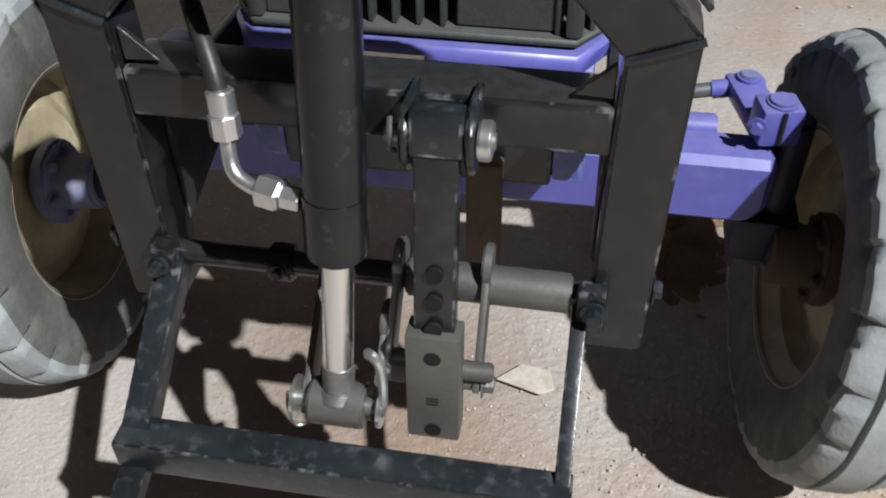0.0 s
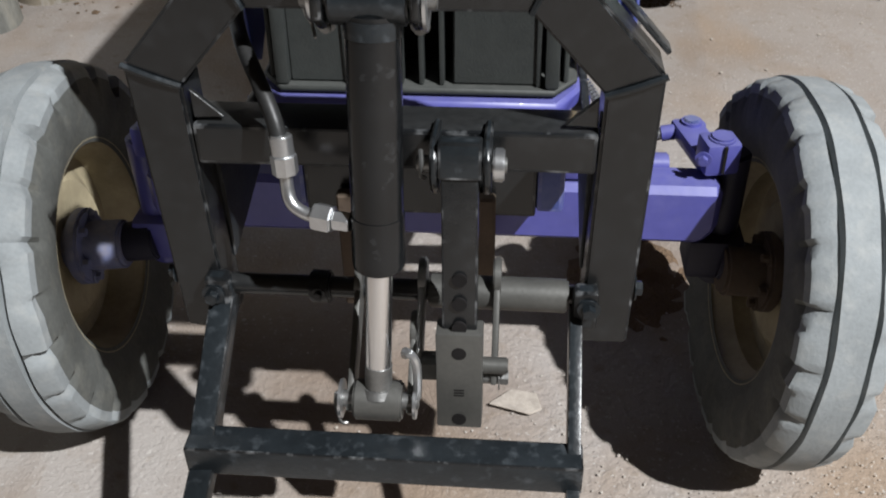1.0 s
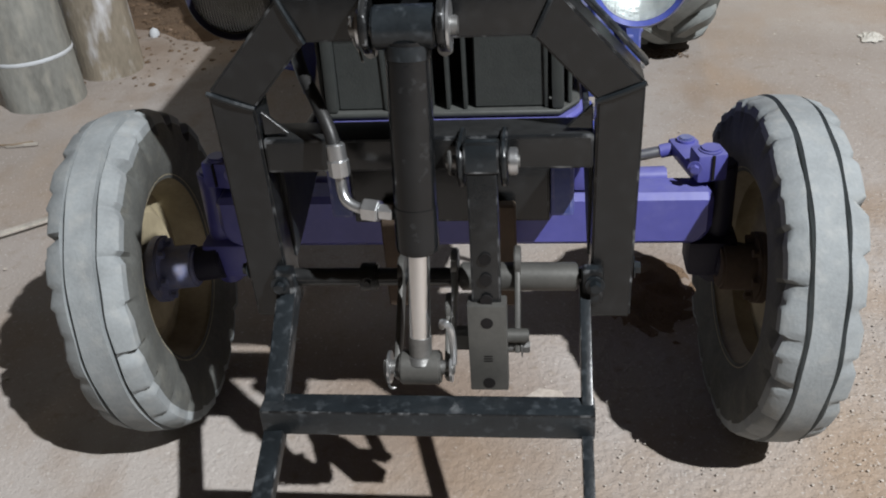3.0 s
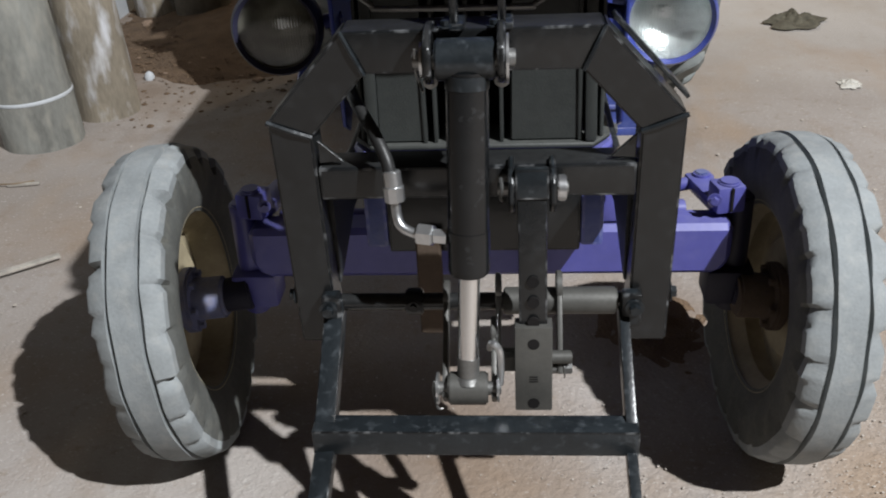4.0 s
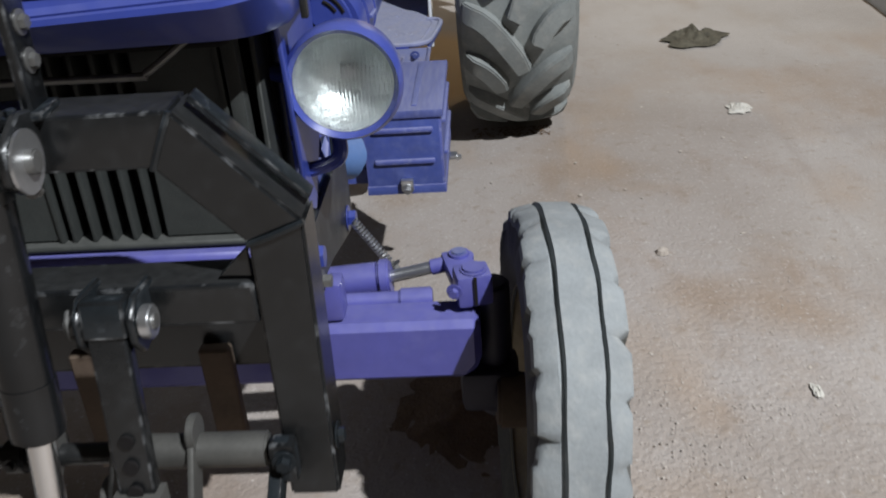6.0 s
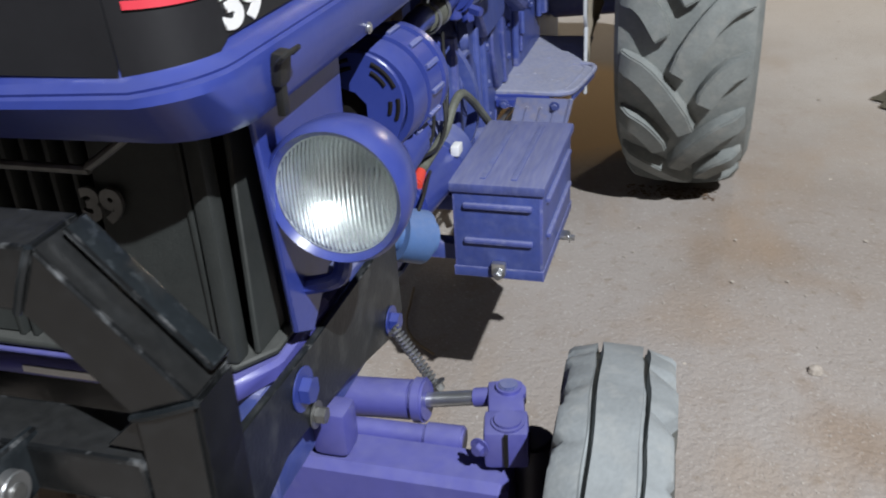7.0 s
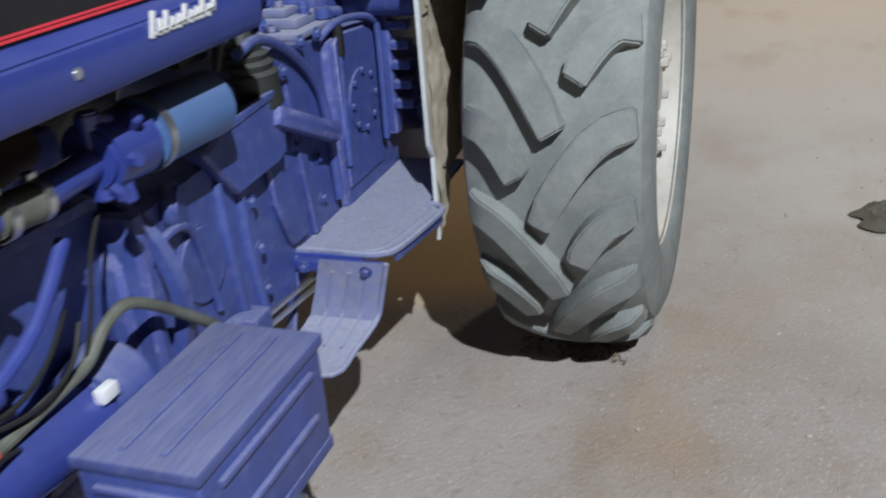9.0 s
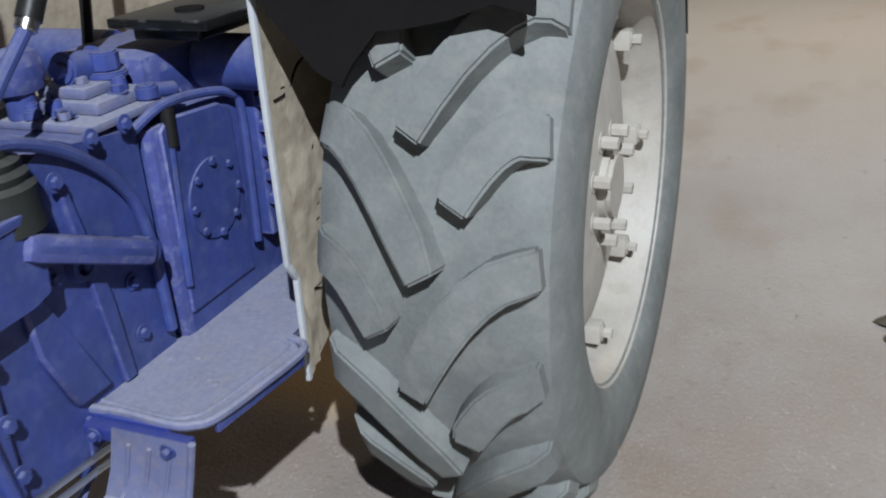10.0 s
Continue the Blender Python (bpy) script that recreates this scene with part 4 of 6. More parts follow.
part("can", Shape().rod((0.190, 0.500, 0.663), (0.252, 0.560, 0.626), 0.051, segments=36, bevel=0.018).rod((0.170, 0.482, 0.675), (0.193, 0.502, 0.662), 0.046, segments=36, bevel=0.003), FILTER_BLUE, oil)
part("flange", Shape().rod((0.13, 0.45, 0.70), (0.172, 0.484, 0.674), 0.032, bevel=0.004).box((0.15, 0.44, 0.70), (0.07, 0.06, 0.06), 0.008), PURPLE_DUSTY, oil)
starter = group("starter_motor", tractor, "purple starter motor")
part("body", Shape().rod((0.185, 0.60, 0.662), (0.185, 0.87, 0.638), 0.050, segments=32, bevel=0.008).rod((0.165, 0.62, 0.735), (0.165, 0.76, 0.722), 0.026, bevel=0.005), PURPLE, starter)
part("nose", Shape().rod((0.17, 0.86, 0.64), (0.16, 0.96, 0.64), 0.062, 0.075, bevel=0.01), PURPLE_DUSTY, starter)
part("terminal", Shape().box((0.225, 0.86, 0.685), (0.018, 0.035, 0.022), 0.003), WHITE, starter, "white plastic connector")
cable = group("battery_cable", tractor, "thick black battery cable with red boot")
part("sheath", Shape().pipe([(0.205, 0.66, 0.71), (0.205, 0.72, 0.715), (0.205, 0.80, 0.722), (0.205, 0.86, 0.73), (0.21, 0.905, 0.765), (0.215, 0.955, 0.776), (0.22, 1.02, 0.738), (0.225, 1.08, 0.69), (0.23, 1.14, 0.64)], 0.0095, 10, 6), HOSE_GREEN, cable)
part("boot", Shape().rod((0.205, 0.672, 0.711), (0.21, 0.615, 0.706), 0.011, 0.014, bevel=0.004), PLUG, cable, "red rubber terminal boot")
cord = group("thin_wiring", tractor, "thin loose engine wires")
for pts, r in (([(0.205, 0.58, 0.79), (0.215, 0.69, 0.755), (0.20, 0.79, 0.765), (0.17, 0.88, 0.80)], 0.0040),
               ([(0.21, 0.66, 0.745), (0.22, 0.74, 0.735), (0.215, 0.82, 0.75), (0.20, 0.87, 0.79)], 0.0038),
               ([(0.235, 0.46, 0.93), (0.24, 0.53, 0.90), (0.22, 0.60, 0.87), (0.20, 0.66, 0.84), (0.19, 0.73, 0.82)], 0.0036),
               ([(0.205, 0.86, 0.735), (0.20, 0.90, 0.80), (0.185, 0.94, 0.86), (0.17, 0.99, 0.90)], 0.0036),
               ([(0.23, 0.50, 0.66), (0.24, 0.56, 0.70), (0.23, 0.64, 0.715), (0.215, 0.70, 0.70)], 0.0034),
               ([(0.205, 0.42, 0.60), (0.20, 0.52, 0.57), (0.20, 0.62, 0.575), (0.20, 0.74, 0.60)], 0.006)):
    part("wire", Shape().pipe(pts, r, 7, 5), HOSE, cord)
dip = group("injection_pump", tractor, "purple injection pump and lines")
part("housing", Shape().span((0.12, 0.40, 0.74), (0.19, 0.58, 0.84), 0.015).rod((0.2, 0.33, 0.75), (0.2, 0.70, 0.785), 0.024, bevel=0.004).rod((0.2, 0.52, 0.768), (0.2, 0.66, 0.782), 0.033, bevel=0.006), PURPLE, dip)
for k in range(4):
    y = 0.44 + 0.04 * k
    part("fuel_line", Shape().pipe([(0.15, y, 0.83), (0.17, y + 0.01, 0.88), (0.14, y + 0.08 * (k + 1) * 0.6, 0.93), (0.115, y + 0.1 * (k + 1) * 0.6, 0.95)], 0.0045, 6, 5), PURPLE_DUSTY, dip)
    part("union_nut", Shape().rod((0.15, y, 0.825), (0.152, y, 0.848), 0.010, segments=6, bevel=0.001), ZINC, dip)
part("throttle_rod", Shape().pipe([(0.2, 0.685, 0.778), (0.2, 0.79, 0.822), (0.18, 0.90, 0.90)], 0.011, 10, 4), PURPLE, dip)
part("lever", Shape().box((0.185, 0.71, 0.905), (0.012, 0.07, 0.018), 0.003, (24, 0, 0)).rod((0.175, 0.745, 0.92), (0.20, 0.745, 0.92), 0.012, segments=14, bevel=0.002), STEEL, dip)
part("bracket", Shape().box((0.14, 0.62, 0.885), (0.05, 0.10, 0.05), 0.008).box((0.155, 0.52, 0.875), (0.05, 0.06, 0.04), 0.008), PURPLE_DUSTY, dip)
part("drain_lever", Shape().bar((0.205, 0.36, 0.62), (0.215, 0.43, 0.73), 0.02, 0.03, 0.006).bolt((0.222, 0.43, 0.73), (1, 0, 0), 0.013, 0.01), PURPLE_DUSTY, dip)

# clutch housing, gearbox, hydraulics
gear = group("transmission", tractor, "purple cast gearbox and clutch housing, dusty on top")
bell = [(1.04, 0.46), (1.04, 0.80), (1.10, 0.87), (1.30, 0.86), (1.42, 0.84), (1.46, 0.80), (1.46, 0.50), (1.30, 0.44)]
part("bell_housing", Shape().slab(bell, -0.15, 0.15, "x", 0.02), PURPLE_DUSTY, gear)
part("flange_ring", Shape().box((0.0, 1.065, 0.66), (0.36, 0.03, 0.42), 0.012), PURPLE_DUSTY, gear)
case = [(1.44, 0.46), (1.44, 0.90), (1.50, 0.995), (1.60, 0.998), (1.66, 0.985), (1.70, 0.985), (1.84, 0.985), (1.86, 0.95), (1.86, 0.47)]
part("gearbox_case", Shape().slab(case, -0.145, 0.135, "x", 0.018), PURPLE_DUSTY, gear)
part("rear_case", Shape().span((-0.16, 1.86, 0.44), (0.15, 2.60, 0.96), 0.02), PURPLE_DUSTY, gear)
part("round_cover", Shape().rod((0.13, 1.99, 0.79), (0.163, 1.99, 0.79), 0.085, segments=36, bevel=0.008), PURPLE_DUSTY, gear)
for k in range(8):
    a = math.tau * k / 8
    part("cover_bolt", Shape().bolt((0.162, 1.99 + 0.07 * math.cos(a), 0.79 + 0.07 * math.sin(a)), (1, 0, 0), 0.008, 0.007, False), PURPLE_DUSTY, gear)
for y, z in ((1.50, 0.853), (1.575, 0.893), (1.63, 0.948), (1.72, 0.988), (1.80, 0.988), (1.76, 0.72), (1.76, 0.62), (1.60, 0.80)):
    part("case_bolt", Shape().bolt((0.152 if z > 0.84 else 0.136, y, z), (1, 0, 0), 0.010, 0.009), PURPLE_DUSTY, gear)
part("ring_boss", Shape().lathe([(0.0, 0.030), (0.016, 0.026), (0.016, 0.017), (0.0, 0.017)], (0.135, 1.655, 0.80), (1, 0, 0), 24, closed=True), PURPLE_DUSTY, gear)
part("gearbox_top", Shape().span((-0.10, 1.74, 0.985), (0.142, 1.975, 1.000), 0.006), PURPLE_SOILED, gear)
part("control_block", Shape().span((-0.04, 1.79, 1.0), (0.115, 1.92, 1.022), 0.008).span((-0.02, 1.80, 1.022), (0.085, 1.90, 1.042), 0.008), PURPLE_SOILED, gear)
part("filler_plug", Shape().rod((0.06, 1.885, 1.04), (0.06, 1.885, 1.052), 0.036, segments=28, bevel=0.003).rod((0.06, 1.885, 1.052), (0.06, 1.885, 1.085), 0.026, segments=8, bevel=0.003), PURPLE_DUSTY, gear)
part("pipe_elbow", Shape().rod((0.125, 1.90, 1.0), (0.125, 1.90, 1.026), 0.020, bevel=0.004).rod((0.125, 1.895, 1.015), (0.140, 1.955, 1.005), 0.014, bevel=0.003), PURPLE_DUSTY, gear)
lumps = random.Random(21)
for k in range(18):
    x, y = lumps.uniform(-0.03, 0.13), lumps.uniform(1.755, 1.96)
    z = 1.041 if (x < 0.075 and 1.81 < y < 1.89) else 1.021 if (x < 0.105 and 1.80 < y < 1.91) else 0.999
    if k % 3 == 0:
        part("plug", Shape().rod((x, y, z), (x, y, z + lumps.uniform(0.012, 0.03)), 0.015, 0.012, segments=14, bevel=0.003), PURPLE_DUSTY, gear)
    else:
        part("top_bolt", Shape().bolt((x, y, z), (0, 0, 1), lumps.uniform(0.009, 0.013), 0.012), PURPLE_SOILED if k % 2 else PURPLE_DUSTY, gear)
part("cast_arch", Shape().pipe([(0.150, 1.47, 1.020), (0.150, 1.54, 1.032), (0.150, 1.602, 1.016), (0.150, 1.665, 0.985), (0.150, 1.72, 0.944), (0.150, 1.768, 0.893), (0.150, 1.798, 0.835), (0.150, 1.814, 0.731), (0.150, 1.818, 0.60)], 0.011, 10, 5), PURPLE_DUSTY, gear)
part("cast_web", Shape().slab([(1.64, 0.93), (1.66, 0.93), (1.70, 0.72), (1.72, 0.56), (1.69, 0.56), (1.67, 0.72)], 0.13, 0.148, "x", 0.005), PURPLE_DUSTY, gear)
part("flank_plate", Shape().slab([(1.875, 0.60), (1.875, 0.95), (1.90, 0.968), (2.05, 0.955), (2.085, 0.93), (2.085, 0.60)], 0.148, 0.158, "x", 0.004), PURPLE_DUSTY, gear)
part("hydraulic_housing", Shape().span((-0.12, 1.93, 0.95), (0.10, 2.20, 1.068), 0.040), PURPLE_DUSTY, gear)
part("lift_arm_shaft", Shape().rod((0.10, 2.10, 1.02), (0.32, 2.10, 1.02), 0.052, segments=32, bevel=0.008), PURPLE_DUSTY, gear)
part("lift_arm_shaft", Shape().rod((-0.32, 2.10, 1.02), (-0.10, 2.10, 1.02), 0.052, segments=32, bevel=0.008), PURPLE_DUSTY, gear)
part("hydraulic_line", Shape().pipe([(0.135, 1.83, 0.962), (0.15, 1.90, 0.99), (0.155, 2.0, 0.985), (0.165, 2.08, 0.965), (0.17, 2.10, 0.92), (0.17, 2.09, 0.66)], 0.009, 10, 6), PURPLE_DUSTY, gear)
part("dip_lever", Shape().pipe([(0.155, 1.90, 0.93), (0.155, 1.89, 0.80), (0.16, 1.875, 0.66)], 0.008, 8, 4), PURPLE_DUSTY, gear)
part("dip_lever_knob", Shape().rod((0.155, 1.902, 0.915), (0.155, 1.905, 0.985), 0.013, segments=14, bevel=0.003), HOSE, gear, "black plastic lever grip")
part("trumpet", Shape().rod((0.15, 2.475, 0.690), (0.60, 2.475, 0.690), 0.13, 0.095, bevel=0.01), PURPLE_DUSTY, gear)
part("trumpet", Shape().rod((-0.60, 2.475, 0.690), (-0.15, 2.475, 0.690), 0.095, 0.13, bevel=0.01), PURPLE_DUSTY, gear)
for k in range(5):
    part("valve_fin", Shape().box((0.215, 2.14, 0.74 + 0.05 * k), (0.05, 0.05, 0.022), 0.005), PURPLE_DUSTY, gear)
part("valve_body", Shape().span((0.15, 2.12, 0.66), (0.19, 2.17, 0.98), 0.006), PURPLE_DUSTY, gear)
part("step_bracket", Shape().slab([(1.27, 0.895), (1.33, 0.915), (1.53, 0.928), (1.57, 0.89), (1.56, 0.80), (1.52, 0.805), (1.36, 0.785)], 0.125, 0.178, "x", 0.007), PURPLE_DUSTY, gear)
part("bracket_lip", Shape().bar((0.176, 1.32, 0.918), (0.176, 1.55, 0.933), 0.016, 0.012, 0.003, (1, 0, 0)), PURPLE_DUSTY, gear)
part("bracket_web", Shape().slab([(1.52, 0.81), (1.56, 0.80), (1.60, 0.70), (1.66, 0.58), (1.58, 0.58), (1.53, 0.70)], 0.125, 0.150, "x", 0.006), PURPLE_DUSTY, gear)
part("bracket_arm", Shape().bar((0.17, 1.525, 0.890), (0.178, 1.768, 0.778), 0.044, 0.050, 0.016, (1, 0, 0)).rod((0.150, 1.765, 0.780), (0.192, 1.765, 0.780), 0.024, bevel=0.004), PURPLE_DUSTY, gear)
for k in range(5):
    part("arm_hole", Shape().rod((0.174, 1.545 + 0.04 * k, 0.9005 - 0.0184 * k), (0.174, 1.547 + 0.04 * k, 0.9045 - 0.0184 * k), 0.006, segments=14), BACKING, gear)
part("bell_rib", Shape().lathe([(-0.012, 0.19), (-0.012, 0.215), (0.012, 0.215), (0.012, 0.19)], (0.0, 1.10, 0.70), (0, 1, 0), 48, closed=True), PURPLE_DUSTY, gear)
for k, (y0, z0, y1, z1) in enumerate(((1.09, 0.84, 1.16, 0.50), (1.33, 0.82, 1.36, 0.49), (1.40, 0.80, 1.42, 0.52))):
    part("cast_rib", Shape().pipe([(0.148, y0, z0), (0.152, (y0 + y1) / 2 - 0.012, (z0 + z1) / 2), (0.148, y1, z1)], 0.013, 10, 5), PURPLE_DUSTY, gear)
for y, z in ((1.105, 0.78), (1.12, 0.66), (1.14, 0.55), (1.435, 0.74), (1.44, 0.64), (1.44, 0.55)):
    part("housing_bolt", Shape().bolt((0.150, y, z), (1, 0, 0), 0.011, 0.010), PURPLE_DUSTY, gear)
part("inspection_cover", Shape().rod((0.14, 1.24, 0.70), (0.158, 1.24, 0.70), 0.075, segments=36, bevel=0.006), PURPLE_DUSTY, gear)
part("inspection_cover", Shape().rod((0.14, 1.19, 0.83), (0.165, 1.20, 0.83), 0.042, segments=28, bevel=0.006), PURPLE_DUSTY, gear)
part("selector_pipe", Shape().pipe([(0.15, 1.07, 0.74), (0.17, 1.12, 0.80), (0.168, 1.20, 0.79), (0.16, 1.24, 0.70), (0.158, 1.26, 0.60)], 0.008, 8, 5), PURPLE_DUSTY, gear)
part("gear_lever", Shape().pipe([(0.12, 1.55, 1.04), (0.115, 1.60, 1.09), (0.10, 1.70, 1.165)], 0.011, 10, 5), PURPLE_DUSTY, gear, "purple gear lever")
part("lever_collar", Shape().rod((0.10, 1.694, 1.157), (0.10, 1.708, 1.177), 0.017, segments=20, bevel=0.003), CHROME, gear, "bright collar")
part("lever_sleeve", Shape().pipe([(0.10, 1.705, 1.172), (0.10, 1.76, 1.27), (0.10, 1.80, 1.42)], 0.020, 12, 5), HOSE, gear, "grey rubber sleeve")
boot = [(-0.05, 0.066), (0.0, 0.062), (0.014, 0.064), (0.021, 0.053), (0.033, 0.057), (0.040, 0.045), (0.051, 0.049), (0.058, 0.036), (0.069, 0.039), (0.077, 0.025), (0.10, 0.018), (0.103, 0.0)]
part("gear_boot", Shape().lathe(boot, (0.120, 1.545, 0.955), (0, 0, 1), 24), PLASTIC, gear, "ribbed black rubber boot")
part("linkage", Shape().rod((0.03, 1.80, 1.070), (0.03, 1.96, 1.045), 0.013).rod((0.03, 1.815, 1.068), (0.03, 1.885, 1.057), 0.029, bevel=0.005).rod((0.03, 1.885, 1.057), (0.03, 1.892, 1.056), 0.035, bevel=0.002), PURPLE_DUSTY, gear)
part("steering_box", Shape().box((-0.02, 1.765, 1.075), (0.07, 0.085, 0.08), 0.03).rod((-0.02, 1.765, 1.0), (-0.02, 1.765, 1.04), 0.025), PURPLE_DUSTY, gear)
part("drain_elbow", Shape().rod((0.13, 1.27, 0.54), (0.17, 1.36, 0.52), 0.028, bevel=0.006).box((0.165, 1.34, 0.525), (0.06, 0.07, 0.05), 0.008), PURPLE_DUSTY, gear)
for dz in (0.0, 0.025):
    part("brake_rod", Shape().rod((0.16, 1.36, 0.51 - dz), (0.16, 1.90, 0.465 - dz), 0.006, segments=8), ZINC, gear)
seat = group("seat_pan", tractor, "black seat base above the gearbox")
part("pan", Shape().span((0.045, 1.925, 1.112), (0.25, 2.26, 1.130), 0.004).span((0.06, 1.97, 1.085), (0.20, 2.18, 1.114), 0.004), BLACK, seat)
part("pan_hole", Shape().rod((0.15, 2.02, 1.130), (0.15, 2.02, 1.134), 0.026), BACKING, seat)
dash = group("dash_support", tractor, "black bracketry and hoses under the steering column")
part("bracket", Shape().span((-0.06, 1.36, 1.02), (0.10, 1.46, 1.16), 0.008).box((0.12, 1.42, 1.08), (0.05, 0.08, 0.07), 0.01), HOSE, dash)
for x, y in ((0.06, 1.40), (0.11, 1.44), (0.14, 1.39)):
    part("loose_hose", Shape().pipe([(x, y, 1.40), (x + 0.015, y + 0.03, 1.25), (x, y + 0.06, 1.10), (x - 0.02, y + 0.05, 1.00)], 0.010, 8, 5), HOSE, dash)
part("reservoir_cap", Shape().rod((0.05, 1.475, 1.05), (0.05, 1.475, 1.10), 0.032, segments=24, bevel=0.006), HOSE, dash)
# added black slab, stands in for the shade beside the gearbox
part("shade_filler", Shape().span((-0.30, 1.46, 0.999), (-0.05, 1.80, 1.018), 0.004).box((-0.12, 1.66, 1.04), (0.12, 0.16, 0.05), 0.012, (0, 0, 12)), HOSE, dash, "lumpy black slab filling a shaded gap")
part("column_cover", Shape().slab([(1.50, 1.0), (1.60, 1.0), (1.68, 1.20), (1.72, 1.46), (1.56, 1.46), (1.53, 1.20)], -0.14, -0.06, "x", 0.02), HOSE, dash, "black steering column cover")
part("upright_lever", Shape().pipe([(-0.10, 2.02, 1.03), (-0.10, 2.045, 1.16), (-0.10, 2.075, 1.42)], 0.011, 8, 5), HOSE, dash, "thin black upright lever")
part("red_tag", Shape().box((0.12, 1.34, 1.075), (0.014, 0.03, 0.045), 0.004), PLUG, dash, "small red plastic tag")
column = group("steering_column", tractor, "black steering column")
part("post", Shape().rod((0.0, 1.26, 1.05), (0.0, 1.50, 1.42), 0.026), BLACK, column)

# tool box
box = group("battery_box", tractor, "purple sheet-steel battery box with pressed ribs")
part("body", Shape().span((0.238, 0.757, 0.44), (0.428, 1.12, 0.636), 0.006), PURPLE_DUSTY, box)
part("foot_band", Shape().span((0.236, 0.755, 0.438), (0.430, 1.122, 0.462), 0.003), PURPLE_DUSTY, box)
lid = part("lid", Shape().span((0.233, 0.751, 0.634), (0.434, 1.128, 0.655), 0.005), PURPLE_STREAKED, box)
for x in (0.30, 0.365):
    part("lid_groove", Shape().bar((x, 0.78, 0.656), (x, 1.10, 0.656), 0.012, 0.004, 0.001, (0, 0, 1)), PURPLE_DUSTY, lid)
for z in (0.525, 0.605):
    part("pressed_rib", Shape().bar((0.262, 0.756, z), (0.408, 0.756, z), 0.012, 0.016, 0.005), PURPLE_DUSTY, box)
    part("pressed_rib", Shape().bar((0.429, 0.80, z), (0.429, 1.08, z), 0.012, 0.016, 0.005, (1, 0, 0)), PURPLE_DUSTY, box)
part("catch", Shape().box((0.336, 0.748, 0.466), (0.03, 0.016, 0.03), 0.004).bolt((0.336, 0.742, 0.458), (0, -1, -0.2), 0.009, 0.012), ZINC, box)
part("catch", Shape().box((0.438, 0.965, 0.445), (0.024, 0.03, 0.012), 0.003).bolt((0.45, 0.965, 0.44), (1, 0, 0), 0.008, 0.01), ZINC, box)
for y in (0.80, 1.04):
    part("bracket", Shape().span((0.10, y, 0.45), (0.24, y + 0.04, 0.49), 0.005), PURPLE_DUSTY, box)

# footboard and lower step
foot = group("footboard", tractor, "dusty purple pressed-steel footboard")
top = [(0.078, 1.626), (0.295, 1.614), (0.328, 1.624), (0.350, 1.650), (0.366, 1.74), (0.379, 1.88), (0.330, 1.915), (0.330, 2.235), (0.070, 2.225)]
part("plate", Shape().slab(top, 0.546, 0.558, "z", 0.003), PURPLE_SOILED, foot)
edge_line = [(0.074, 1.80), (0.076, 1.628), (0.20, 1.619), (0.295, 1.614), (0.330, 1.624), (0.352, 1.650), (0.368, 1.74), (0.381, 1.88), (0.336, 1.913)]
part("rolled_edge", Shape().pipe([(x, y, 0.557) for x, y in edge_line], 0.0085, 8, 5), PURPLE_SOILED, foot)
part("inner_bead", Shape().pipe([(0.095 + (x - 0.095) * 0.90, 1.655 + (y - 1.655) * 0.92 + 0.012, 0.557) for x, y in edge_line[1:]], 0.004, 6, 5), PURPLE_SOILED, foot)
part("front_fold", Shape().slab([(0.082, 0.525), (0.29, 0.525), (0.29, 0.556), (0.082, 0.556)], 1.606, 1.620, "y", 0.003), PURPLE, foot)
part("side_fold", Shape().bar((0.349, 1.652, 0.542), (0.378, 1.88, 0.542), 0.028, 0.008, 0.002, (1, 0, 0)), PURPLE_DUSTY, foot)
rng = random.Random(5)
for k in range(16):
    x, y = rng.uniform(0.12, 0.31), rng.uniform(1.68, 2.18)
    part("tread_boss", Shape().lathe([(0.0, 0.008), (0.0015, 0.007), (0.002, 0.004), (0.0015, 0.0)], (x, y, 0.5575), (0, 0, 1), 8), PURPLE_SOILED, foot)
low = group("lower_step", tractor, "dusty purple hanging lower step")
pl = [(0.202, 1.58, 0.556), (0.180, 1.578, 0.47), (0.170, 1.565, 0.425), (0.160, 1.49, 0.398), (0.158, 1.40, 0.386)]
s = Shape()
cols = []
for (x, y, z), wd in zip(pl, (0.155, 0.157, 0.157, 0.150, 0.135)):
    cols.append([s.bm.verts.new(q) for q in ((x, y, z), (x + wd, y, z), (x + wd, y + 0.006, z - 0.006), (x, y + 0.006, z - 0.006))])
for a, b in zip(cols, cols[1:]):
    for k in range(4):
        s.bm.faces.new((a[k], a[(k + 1) % 4], b[(k + 1) % 4], b[k]))
s.bm.faces.new(cols[0]), s.bm.faces.new(cols[-1])
part("plate", s, PURPLE_SOILED, low)
for x in (0.252, 0.292, 0.332):
    part("pressed_bead", Shape().pipe([(x - 0.02, 1.578, 0.53), (x - 0.038, 1.575, 0.465), (x - 0.046, 1.56, 0.426), (x - 0.056, 1.485, 0.399)], 0.004, 6, 4), PURPLE_SOILED, low)
part("rolled_edge", Shape().pipe([(0.357, 1.58, 0.556), (0.337, 1.578, 0.47), (0.327, 1.565, 0.427), (0.310, 1.49, 0.400), (0.293, 1.40, 0.388), (0.158, 1.397, 0.387)], 0.0065, 8, 4), PURPLE_SOILED, low)
part("hanger", Shape().bar((0.125, 1.60, 0.55), (0.118, 1.585, 0.43), 0.034, 0.008, 0.003).bar((0.118, 1.585, 0.435), (0.150, 1.50, 0.398), 0.034, 0.008, 0.003), PURPLE_DUSTY, low)
part("clamp_bar", Shape().span((0.14, 1.58, 0.525), (0.34, 1.61, 0.547), 0.003), PURPLE, low)
